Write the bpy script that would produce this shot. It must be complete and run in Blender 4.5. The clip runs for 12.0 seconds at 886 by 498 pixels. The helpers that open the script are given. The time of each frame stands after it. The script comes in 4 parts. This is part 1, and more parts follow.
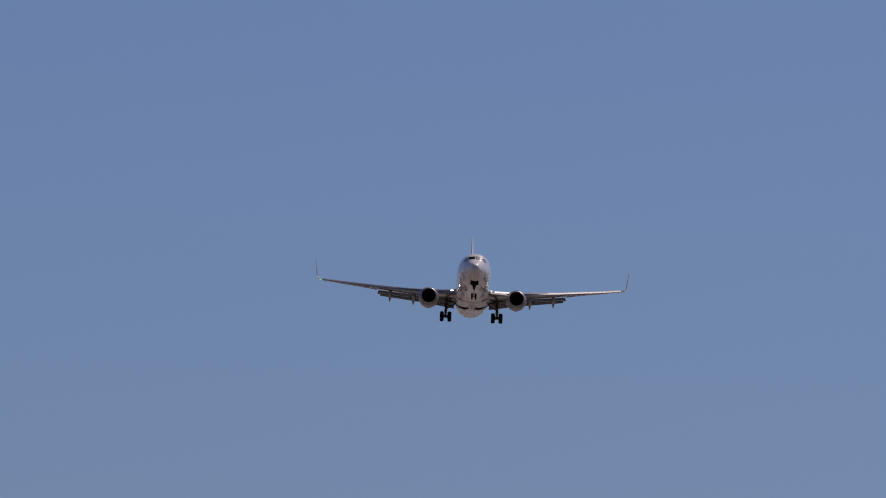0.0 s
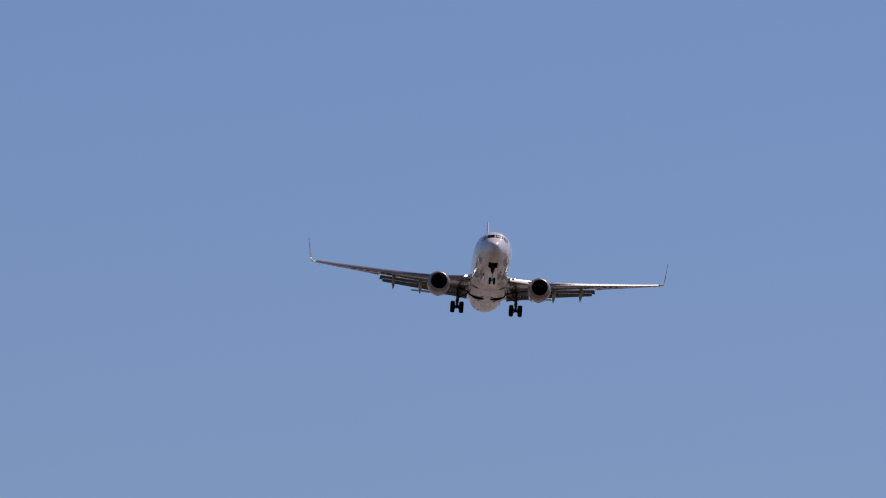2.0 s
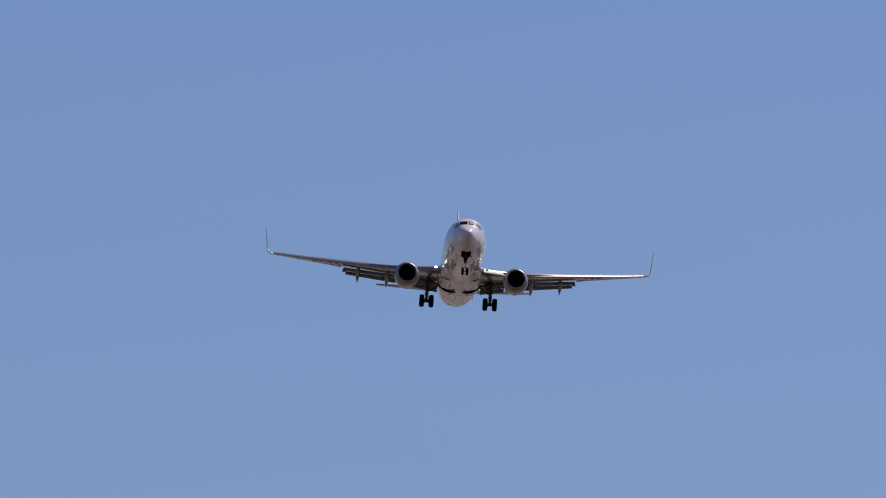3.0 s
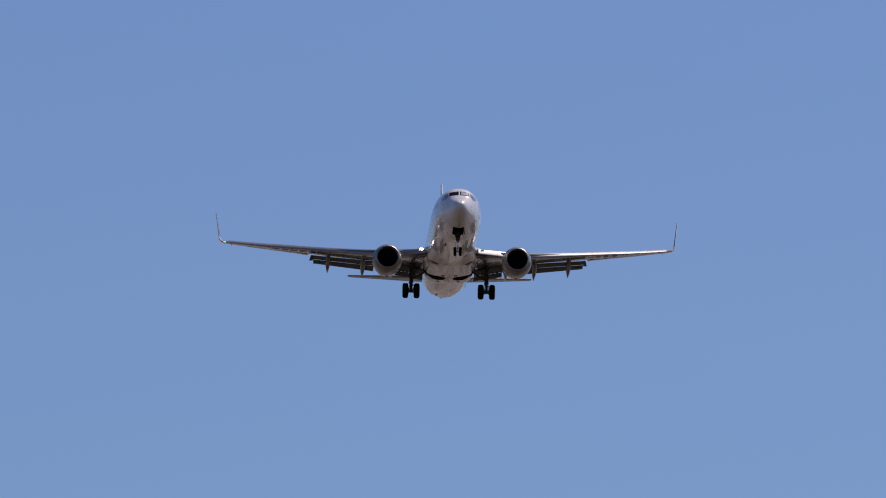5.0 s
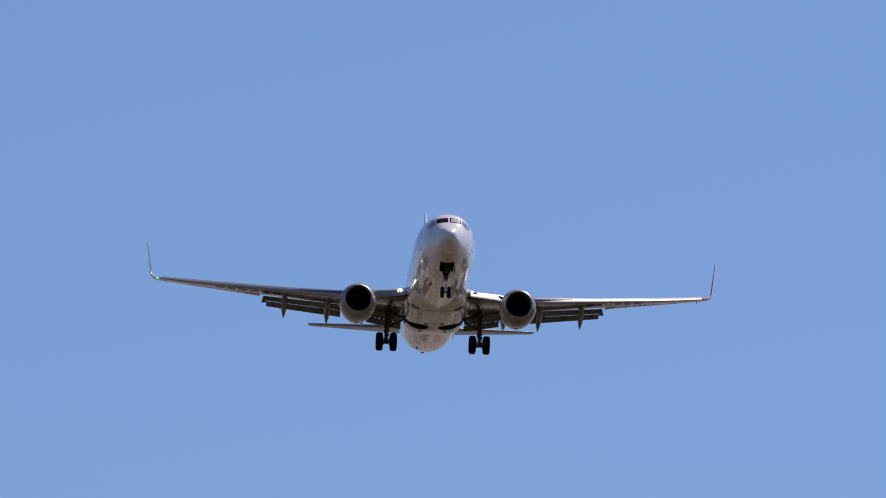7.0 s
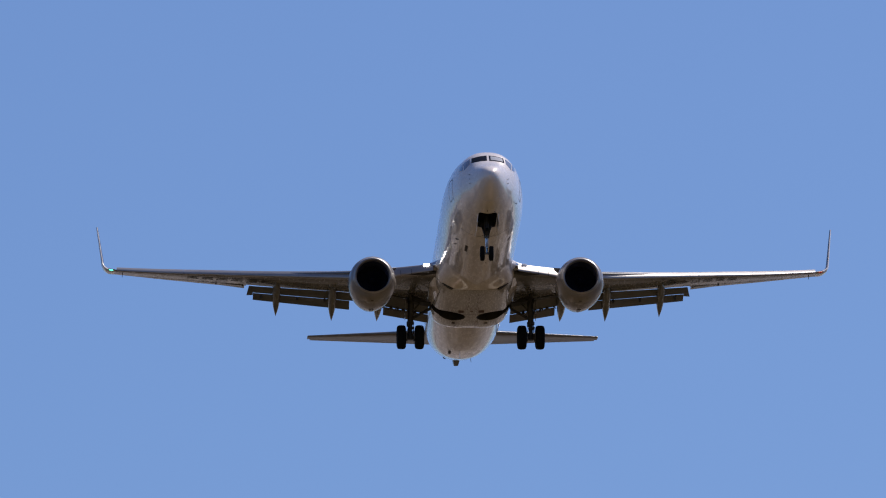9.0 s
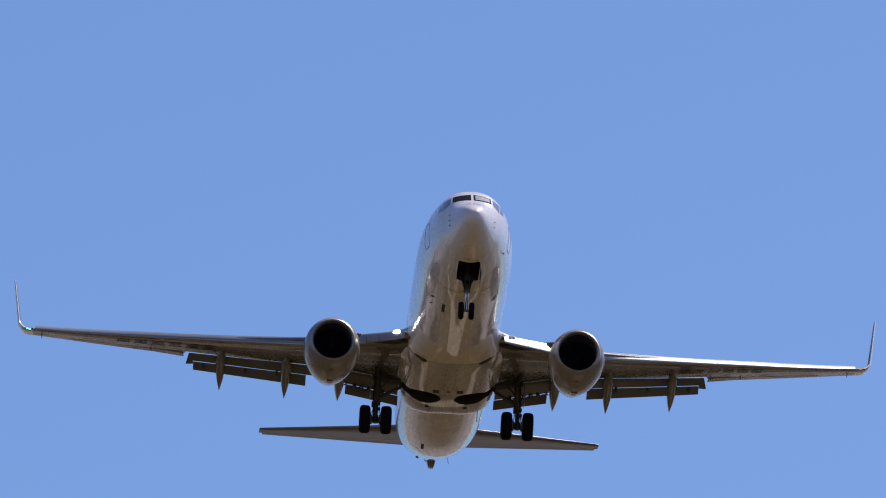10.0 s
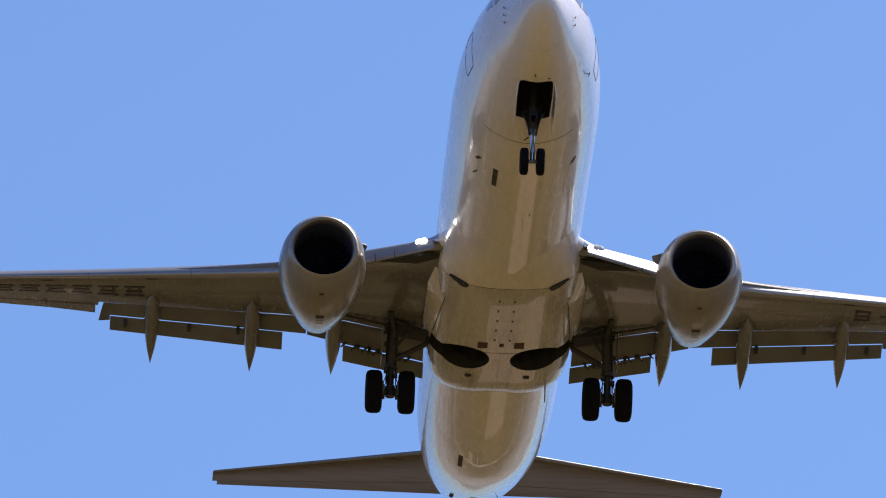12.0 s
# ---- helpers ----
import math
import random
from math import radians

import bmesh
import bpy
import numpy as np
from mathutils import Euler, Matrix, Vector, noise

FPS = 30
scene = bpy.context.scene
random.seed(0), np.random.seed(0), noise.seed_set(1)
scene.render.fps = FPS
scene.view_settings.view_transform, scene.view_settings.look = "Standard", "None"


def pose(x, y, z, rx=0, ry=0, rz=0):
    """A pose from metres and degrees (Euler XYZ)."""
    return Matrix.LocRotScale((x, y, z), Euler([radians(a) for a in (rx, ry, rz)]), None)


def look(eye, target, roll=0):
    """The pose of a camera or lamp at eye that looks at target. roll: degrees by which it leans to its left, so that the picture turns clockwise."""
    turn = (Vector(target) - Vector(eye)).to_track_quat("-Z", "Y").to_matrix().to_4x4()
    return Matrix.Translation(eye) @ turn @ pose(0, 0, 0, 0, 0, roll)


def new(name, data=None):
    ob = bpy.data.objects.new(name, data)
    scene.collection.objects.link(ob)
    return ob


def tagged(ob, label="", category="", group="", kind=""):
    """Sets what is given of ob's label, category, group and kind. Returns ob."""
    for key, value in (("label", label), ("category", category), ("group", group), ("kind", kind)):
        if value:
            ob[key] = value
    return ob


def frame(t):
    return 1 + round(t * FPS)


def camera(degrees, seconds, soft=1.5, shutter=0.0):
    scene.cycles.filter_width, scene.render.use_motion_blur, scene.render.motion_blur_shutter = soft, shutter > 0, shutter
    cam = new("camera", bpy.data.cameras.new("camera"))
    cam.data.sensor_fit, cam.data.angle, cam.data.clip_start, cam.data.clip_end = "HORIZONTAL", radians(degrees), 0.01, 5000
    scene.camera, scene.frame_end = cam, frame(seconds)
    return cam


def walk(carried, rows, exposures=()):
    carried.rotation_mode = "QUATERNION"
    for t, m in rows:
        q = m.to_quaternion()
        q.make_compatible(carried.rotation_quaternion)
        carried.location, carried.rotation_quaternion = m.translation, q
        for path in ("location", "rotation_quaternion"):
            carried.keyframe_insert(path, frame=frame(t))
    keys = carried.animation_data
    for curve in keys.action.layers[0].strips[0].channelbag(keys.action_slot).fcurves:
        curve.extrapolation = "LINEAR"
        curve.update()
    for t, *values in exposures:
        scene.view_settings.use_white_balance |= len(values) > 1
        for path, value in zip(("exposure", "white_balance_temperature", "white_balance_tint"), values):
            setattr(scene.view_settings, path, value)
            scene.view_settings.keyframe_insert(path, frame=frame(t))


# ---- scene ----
LENS = 4.836
EYE = (0.0, 0.0, 1.7)
# seconds and the camera's turn in degrees: one standing spot, panned by hand
PAN = [
    (0, 97.4429, -1.0911, -1.7935),
    (0.5, 97.5590, -1.0716, -1.7399),
    (1, 97.6904, -1.3916, -1.7452),
    (1.5, 97.8460, -1.8260, -1.8038),
    (2, 97.9836, -1.8588, -1.8695),
    (2.5, 98.1445, -1.6094, -1.9089),
    (3, 98.3305, -1.6416, -2.0417),
    (3.2, 98.4240, -1.8507, -2.1079),
    (4.8, 99.1287, -0.5772, -2.0658),
    (5, 99.2252, -0.5929, -2.0466),
    (5.5, 99.6524, -0.8739, -2.0632),
    (6, 100.0558, -1.5941, -2.1421),
    (6.5, 100.4099, -1.5973, -2.2382),
    (7, 100.9536, -1.1545, -2.3916),
    (8.8, 102.8971, -0.1142, -2.2077),
    (9, 103.1106, 0.1077, -2.1606),
    (9.5, 103.9690, -0.1763, -2.3358),
    (10, 105.2854, -1.0384, -2.7656),
    (10.5, 106.4374, -1.2257, -3.0070),
    (11, 107.7856, -0.6329, -2.8819),
    (11.5, 109.1688, -0.6105, -2.8976),
    (12, 111.3691, -0.4507, -3.0423),
]
# seconds, the nose's place in metres and the aircraft's turn in degrees: a straight three-degree descent
FLIGHT = [
    (0, 36.708, 1147.855, 150.527, -3.014, 1.143, -0.947),
    (0.5, 35.782, 1109.797, 148.538, -3.003, 1.286, -0.677),
    (1, 34.852, 1071.815, 146.552, -3.015, 1.639, -0.438),
    (1.5, 33.921, 1033.831, 144.563, -3.560, 2.043, -0.266),
    (2, 32.991, 995.935, 142.576, -3.864, 2.019, -0.250),
    (2.5, 32.063, 957.589, 140.563, -3.825, 1.588, 0.054),
    (3, 31.136, 919.352, 138.555, -3.880, 1.678, -0.051),
    (3.2, 30.769, 904.153, 137.757, -3.790, 1.597, 0.587),
    (4.8, 27.806, 783.862, 131.457, -3.533, 0.351, 0.362),
    (5, 27.446, 768.790, 130.676, -3.573, 0.258, 0.357),
    (5.5, 26.522, 730.540, 128.667, -3.036, 0.536, 0.466),
    (6, 25.592, 692.350, 126.646, -2.554, 0.841, 0.470),
    (6.5, 24.663, 654.247, 124.625, -2.283, 0.713, 0.428),
    (7, 23.750, 616.184, 122.643, -2.513, 0.586, 0.463),
    (8.8, 20.399, 482.440, 115.654, -3.206, -0.186, 0.451),
    (9, 20.011, 467.169, 114.858, -3.261, -0.310, 0.451),
    (9.5, 19.078, 429.215, 112.874, -3.331, 0.086, 0.333),
    (10, 18.150, 391.269, 110.885, -3.556, 1.144, 0.022),
    (10.5, 17.203, 353.049, 108.861, -3.571, 1.626, -0.081),
    (11, 16.270, 315.090, 106.868, -3.240, 0.980, -0.092),
    (11.5, 15.350, 277.116, 104.909, -3.038, 0.952, -0.116),
    (12, 14.424, 239.377, 102.963, -3.079, 0.778, -0.259),
]
cam = camera(LENS, 12.0, soft=1.1)
walk(cam, [(t, pose(*EYE, rx, ry, rz)) for t, rx, ry, rz in PAN],
     exposures=[(0.0, -0.80, 6900, 23), (1.0, -0.60, 6880, 22.5), (2.5, -0.42, 6850, 22), (3.0, -0.39, 6820, 21), (5.5, -0.36, 6700, 18),
                (6.0, -0.31, 6700, 17), (6.5, -0.13, 6700, 16), (7.0, -0.06, 6690, 15), (9.0, -0.06, 6640, 14), (9.5, -0.04, 6630, 14), (10.0, 0.14, 6590, 14), (10.5, 0.20, 6560, 12.5),
                (11.5, 0.37, 6600, 10.5), (12.0, 0.55, 6680, 10)])

# ---- light: a clear sky and a high sun behind the aircraft, towards its port side ----
SUN = Vector((0.43, 0.45, 0.79)).normalized()
world = bpy.data.worlds.new("sky")
scene.world = world
world.use_nodes = True
wn = world.node_tree.nodes
sky = wn.new("ShaderNodeTexSky")
sky.sky_type, sky.sun_disc = "NISHITA", False
sky.sun_elevation = math.asin(SUN.z)
sky.sun_rotation = math.atan2(SUN.x, SUN.y)
sky.altitude, sky.air_density, sky.dust_density, sky.ozone_density = 50.0, 1.0, 0.9, 2.0
wn["Background"].inputs["Strength"].default_value = 0.098
tint = wn.new("ShaderNodeMix")
tint.data_type, tint.blend_type = "RGBA", "MULTIPLY"
tint.inputs["Factor"].default_value = 1.0
# hazy along the horizon, clear blue above it, paler again overhead
toward, split, hue = (wn.new("ShaderNode" + k) for k in ("TexCoord", "SeparateXYZ", "ValToRGB"))
while len(hue.color_ramp.elements) < 4:
    hue.color_ramp.elements.new(0.5)
for stop, (at, colour) in zip(hue.color_ramp.elements, ((0.0, (0.66, 0.72, 0.90)), (0.095, (0.54, 0.714, 1.0)), (0.40, (0.54, 0.714, 1.0)), (0.72, (0.66, 0.68, 0.88)))):
    stop.position, stop.color = at, (*colour, 1)
for first, second in ((toward.outputs["Generated"], split.inputs[0]), (split.outputs["Z"], hue.inputs[0]), (hue.outputs[0], tint.inputs[7])):
    world.node_tree.links.new(first, second)
world.node_tree.links.new(sky.outputs[0], tint.inputs[6])
world.node_tree.links.new(tint.outputs[2], wn["Background"].inputs["Color"])
sun = new("sun", bpy.data.lights.new("sun", "SUN"))
sun.data.energy, sun.data.angle, sun.data.color = 5.0, radians(0.53), (1.0, 0.95, 0.87)
sun.matrix_world = look((0, 0, 300), Vector((0, 0, 300)) - SUN)


# ---- materials ----
def material(name, base, rough=0.5, metal=0.0, coat=0.0, var=0.08, scale=1.5, bump=0.0, bump_scale=30.0, dirt=0.0, stretch=1.0, spec=0.5):
    """A surface with broad stains, fine grain and relief, in object space; stretch draws the stains out along the airflow."""
    m = bpy.data.materials.new(name)
    m.use_nodes = True
    n, l = m.node_tree.nodes, m.node_tree.links
    b = n["Principled BSDF"]
    b.inputs["Metallic"].default_value = metal
    b.inputs["Coat Weight"].default_value = coat
    b.inputs["Coat Roughness"].default_value = 0.02
    b.inputs["Coat IOR"].default_value = 1.75
    b.inputs["Specular IOR Level"].default_value = spec
    co = n.new("ShaderNodeTexCoord")
    mp = n.new("ShaderNodeMapping")
    mp.inputs["Scale"].default_value = (1.0, 1.0 / stretch, 1.0)
    l.new(co.outputs["Object"], mp.inputs["Vector"])
    big, fine = n.new("ShaderNodeTexNoise"), n.new("ShaderNodeTexNoise")
    big.inputs["Scale"].default_value, big.inputs["Detail"].default_value = scale, 5.0
    fine.inputs["Scale"].default_value, fine.inputs["Detail"].default_value = scale * 14.0, 3.0
    for k in (big, fine):
        l.new(mp.outputs[0], k.inputs["Vector"])
    add = n.new("ShaderNodeMath")
    add.operation = "MULTIPLY_ADD"
    add.inputs[1].default_value = 0.35
    l.new(fine.outputs["Fac"], add.inputs[0])
    l.new(big.outputs["Fac"], add.inputs[2])
    ramp = n.new("ShaderNodeValToRGB")
    lo = tuple(max(0.0, c * (1 - var - dirt)) for c in base)
    hi = tuple(min(1.0, c * (1 + var)) for c in base)
    ramp.color_ramp.elements[0].position, ramp.color_ramp.elements[1].position = 0.38, 0.72
    ramp.color_ramp.elements[0].color, ramp.color_ramp.elements[1].color = (*lo, 1), (*hi, 1)
    l.new(add.outputs[0], ramp.inputs[0])
    l.new(ramp.outputs[0], b.inputs["Base Color"])
    rr = n.new("ShaderNodeMapRange")
    rr.inputs["To Min"].default_value, rr.inputs["To Max"].default_value = max(0.02, rough * 0.75), min(1.0, rough * 1.3)
    l.new(fine.outputs["Fac"], rr.inputs["Value"])
    l.new(rr.outputs[0], b.inputs["Roughness"])
    if bump:
        bn, bm_ = n.new("ShaderNodeTexNoise"), n.new("ShaderNodeBump")
        bn.inputs["Scale"].default_value = bump_scale
        bm_.inputs["Strength"].default_value, bm_.inputs["Distance"].default_value = bump, 0.02
        l.new(co.outputs["Object"], bn.inputs["Vector"])
        l.new(bn.outputs["Fac"], bm_.inputs["Height"])
        l.new(bm_.outputs[0], b.inputs["Normal"])
    return m


WHITE = material("white_gloss_paint", (0.845, 0.775, 0.725), 0.26, coat=0.8, spec=0.22, var=0.03, scale=0.5, dirt=0.03, stretch=4.0, bump=0.03, bump_scale=1.2)
# stained white paint, its base also darkened for the shaded underside
BELLY = material("stained_shaded_belly_paint", (0.58, 0.545, 0.51), 0.26, coat=0.72, spec=0.22, var=0.06, scale=1.1, dirt=0.20, stretch=5.0, bump=0.03, bump_scale=1.2)
NACELLE = material("grey_nacelle_paint", (0.265, 0.247, 0.237), 0.24, coat=0.25, spec=0.35, var=0.06, scale=0.8, dirt=0.14, stretch=3.0, bump=0.06, bump_scale=2.4)
GREY = material("grey_wing_paint", (0.175, 0.171, 0.167), 0.25, coat=0.48, var=0.10, scale=0.6, dirt=0.22, stretch=3.0, bump=0.06, bump_scale=1.6)
# spanwise streaks in the colour imitate ground reflected in the tailplane
TAILGREY = material("reflection_streaked_tail_paint", (0.115, 0.095, 0.078), 0.4, coat=0.18, spec=0.3, var=0.22, scale=0.7, dirt=0.25, stretch=0.16, bump=0.03, bump_scale=0.9)
FLAPGREY = material("weathered_flap_paint", (0.127, 0.127, 0.127), 0.42, coat=0.15, var=0.10, scale=1.2, dirt=0.22, stretch=2.0, bump=0.05)
ALU = material("bare_aluminium", (0.52, 0.505, 0.505), 0.27, metal=1.0, var=0.04, scale=0.25, dirt=0.06)
SLATMETAL = material("weathered_slat_metal", (0.40, 0.38, 0.372), 0.36, metal=0.6, spec=0.3, var=0.05, scale=0.6, dirt=0.08)
FOLDMETAL = material("satin_folding_flap_metal", (0.33, 0.305, 0.29), 0.42, metal=0.4, var=0.06, scale=0.8, dirt=0.1)
STEEL = material("gear_steel", (0.22, 0.22, 0.23), 0.4, metal=0.3, var=0.15, scale=6.0, dirt=0.2)
GEARDARK = material("grimy_gear_paint", (0.045, 0.043, 0.04), 0.5, metal=0.2, var=0.2, scale=6.0, dirt=0.2)
CHROME = material("piston_chrome", (0.75, 0.75, 0.76), 0.12, metal=1.0, var=0.03)
RUBBER = material("tyre_rubber", (0.009, 0.009, 0.010), 0.9, var=0.2, scale=8.0, bump=0.1, bump_scale=60, spec=0.06)
# shade inside bays, gaps and inlets put into a near-black base
DARK = material("bay_and_gap_shade", (0.03, 0.03, 0.03), 0.7, var=0.25, scale=3.0)
# the inlet's bluish shade is put into these two colours
LINER = material("shaded_inlet_liner", (0.055, 0.066, 0.125), 0.8, var=0.1, scale=4.0, spec=0.08)
BLADE = material("shaded_fan_blades", (0.014, 0.016, 0.029), 0.9, var=0.1, scale=4.0, spec=0.02)
NAVY = material("navy_livery_paint", (0.018, 0.022, 0.045), 0.3, coat=0.5, var=0.1, scale=2.0)
LENSGLASS = material("pale_lamp_lens", (0.80, 0.80, 0.80), 0.25, coat=0.6, var=0.05, scale=4.0)
GLASS = material("cockpit_glass", (0.005, 0.0055, 0.007), 0.04, var=0.1, scale=1.0, spec=0.08)
# the sky's reflection is put into this blue-grey base colour
SIDEGLASS = material("sky_lit_side_glass", (0.13, 0.145, 0.18), 0.06, coat=1.0, var=0.1, scale=2.0)
RUST = material("rusty_vent", (0.07, 0.035, 0.022), 0.7, var=0.3, scale=9.0, dirt=0.2)
SEAM = material("panel_gap", (0.05, 0.045, 0.04), 0.8, var=0.2, scale=5.0)
FAINT = material("faint_panel_joint", (0.24, 0.225, 0.20), 0.5, coat=0.4, var=0.2, scale=4.0)
LIPMETAL = material("dull_lip_metal", (0.40, 0.385, 0.375), 0.46, metal=0.8, var=0.08, scale=2.0, dirt=0.1)
PALESEAM = material("filled_joint", (0.50, 0.46, 0.42), 0.4, coat=0.8, var=0.1, scale=4.0)
PALEPANE = material("pale_pane_gloss", (0.42, 0.43, 0.42), 0.12, coat=1.0, var=0.25, scale=6.0)
INK = material("dark_lettering_paint", (0.012, 0.011, 0.010), 0.35, coat=0.2, var=0.15, scale=3.0)


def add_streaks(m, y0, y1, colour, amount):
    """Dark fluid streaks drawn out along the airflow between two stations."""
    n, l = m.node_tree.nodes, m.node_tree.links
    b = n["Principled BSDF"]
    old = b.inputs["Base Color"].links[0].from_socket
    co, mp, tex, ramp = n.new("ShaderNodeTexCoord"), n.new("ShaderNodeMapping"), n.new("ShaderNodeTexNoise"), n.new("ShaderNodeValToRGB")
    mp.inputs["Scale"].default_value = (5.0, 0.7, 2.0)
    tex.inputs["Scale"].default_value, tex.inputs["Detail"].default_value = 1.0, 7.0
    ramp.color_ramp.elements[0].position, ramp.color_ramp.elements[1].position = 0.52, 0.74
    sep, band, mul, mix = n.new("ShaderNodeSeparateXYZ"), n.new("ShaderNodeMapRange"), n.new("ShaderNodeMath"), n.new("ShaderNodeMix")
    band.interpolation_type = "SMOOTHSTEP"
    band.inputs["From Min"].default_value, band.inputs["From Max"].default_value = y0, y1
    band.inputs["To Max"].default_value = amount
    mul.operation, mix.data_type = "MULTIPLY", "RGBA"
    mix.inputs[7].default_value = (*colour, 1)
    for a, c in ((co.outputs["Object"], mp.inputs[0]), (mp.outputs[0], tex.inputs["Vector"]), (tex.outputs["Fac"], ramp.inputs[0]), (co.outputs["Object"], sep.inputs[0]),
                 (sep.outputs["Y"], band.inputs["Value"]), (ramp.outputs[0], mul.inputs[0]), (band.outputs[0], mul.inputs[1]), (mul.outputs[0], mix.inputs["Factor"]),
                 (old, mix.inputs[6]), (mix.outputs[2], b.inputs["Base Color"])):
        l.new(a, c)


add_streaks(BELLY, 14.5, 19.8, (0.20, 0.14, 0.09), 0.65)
add_streaks(NACELLE, -0.5, 2.5, (0.09, 0.07, 0.05), 0.6)


def glow(name, colour, strength):
    m = bpy.data.materials.new(name)
    m.use_nodes = True
    b = m.node_tree.nodes["Principled BSDF"]
    b.inputs["Base Color"].default_value = (*colour, 1)
    b.inputs["Emission Color"].default_value = (*colour, 1)
    b.inputs["Emission Strength"].default_value = strength
    return m


LAMP = glow("landing_light_glow", (1.0, 0.97, 0.9), 14.0)
GREEN = glow("green_lamp_glow", (0.1, 1.0, 0.6), 2.4)
REDLAMP = glow("red_lamp_glow", (0.55, 0.03, 0.02), 0.35)


# ---- ground: one sheet of dry fields, scrub and tracks, with a road across the approach ----
def ground_material():
    m = bpy.data.materials.new("dry_fields")
    m.use_nodes = True
    n, l = m.node_tree.nodes, m.node_tree.links
    b = n["Principled BSDF"]
    b.inputs["Roughness"].default_value = 0.95
    b.inputs["Specular IOR Level"].default_value = 0.05
    co, sep = n.new("ShaderNodeTexCoord"), n.new("ShaderNodeSeparateXYZ")
    l.new(co.outputs["Object"], sep.inputs[0])

    def ramp(source, stops):
        r = n.new("ShaderNodeValToRGB")
        el = r.color_ramp.elements
        while len(el) < len(stops):
            el.new(0.5)
        for e, (p, c) in zip(el, stops):
            e.position, e.color = p, (*((c,) * 3 if isinstance(c, float) else c), 1)
        l.new(source, r.inputs[0])
        return r.outputs[0]

    def mixed(kind, factor, first, second):
        x = n.new("ShaderNodeMix")
        x.data_type, x.blend_type = "RGBA", kind
        for socket, v in ((x.inputs["Factor"], factor), (x.inputs[6], first), (x.inputs[7], second)):
            if isinstance(v, float):
                socket.default_value = v
            elif isinstance(v, tuple):
                socket.default_value = (*v, 1)
            else:
                l.new(v, socket)
        return x.outputs[2]

    # tan, olive, dark, then pale, set for belly bounce; far haze in the colour
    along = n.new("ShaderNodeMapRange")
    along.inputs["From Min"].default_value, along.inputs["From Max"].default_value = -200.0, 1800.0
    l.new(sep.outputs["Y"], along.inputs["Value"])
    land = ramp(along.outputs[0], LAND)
    # fields of differing tone
    patch, blot, lane = n.new("ShaderNodeTexVoronoi"), n.new("ShaderNodeTexNoise"), n.new("ShaderNodeTexVoronoi")
    patch.inputs["Scale"].default_value = lane.inputs["Scale"].default_value = 0.011
    lane.feature = "DISTANCE_TO_EDGE"
    blot.inputs["Scale"].default_value, blot.inputs["Detail"].default_value = 0.03, 6.0
    for k in (patch, blot, lane):
        l.new(co.outputs["Object"], k.inputs["Vector"])
    bw = n.new("ShaderNodeRGBToBW")
    l.new(patch.outputs["Color"], bw.inputs[0])
    c = mixed("MULTIPLY", 1.0, land, ramp(bw.outputs[0], [(0.3, 0.72), (0.7, 1.35)]))
    # scrub and the pale tracks along the field edges
    c = mixed("MIX", ramp(blot.outputs["Fac"], [(0.545, 0.0), (0.59, 1.0)]), c, mixed("MULTIPLY", 1.0, c, (0.22, 0.26, 0.30)))
    c = mixed("MIX", ramp(lane.outputs["Distance"], [(0.030, 0.35), (0.045, 0.0)]), c, (0.13, 0.095, 0.055))
    l.new(c, b.inputs["Base Color"])
    return m


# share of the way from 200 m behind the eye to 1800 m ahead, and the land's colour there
# the far stop has distance haze put into its colour
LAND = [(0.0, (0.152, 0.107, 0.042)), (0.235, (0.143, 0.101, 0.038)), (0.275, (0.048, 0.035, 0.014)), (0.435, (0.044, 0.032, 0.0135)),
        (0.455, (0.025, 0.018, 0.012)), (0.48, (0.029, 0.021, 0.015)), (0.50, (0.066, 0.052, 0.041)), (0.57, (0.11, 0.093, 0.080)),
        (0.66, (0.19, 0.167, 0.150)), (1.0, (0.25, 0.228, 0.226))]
CONCRETE = material("pale_road_concrete", (0.26, 0.215, 0.165), 0.9, var=0.12, scale=0.05, dirt=0.1, spec=0.2)
SOIL = material("bare_pinkish_soil", (0.18, 0.125, 0.092), 0.95, var=0.18, scale=0.06, dirt=0.15, spec=0.1)


def build_ground():
    bm = bmesh.new()
    bmesh.ops.create_grid(bm, x_segments=70, y_segments=70, size=4900)
    for v in bm.verts:
        r = v.co.xy.length
        if r > 300:
            # flat land; unseen hills added along the horizon to hide low sky from reflections
            k = min(1.0, max(0.0, (r - 2600) / 2100))
            v.co.z = 0.5 * noise.noise(v.co * 0.0012) - 0.5 + k * k * (3 - 2 * k) * (215 + 90 * noise.noise(v.co * 0.0011))
    me = bpy.data.meshes.new("ground")
    bm.to_mesh(me)
    bm.free()
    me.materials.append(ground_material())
    tagged(new("ground", me), "dry tan fields with scrub under the approach", "ground", kind="structure")


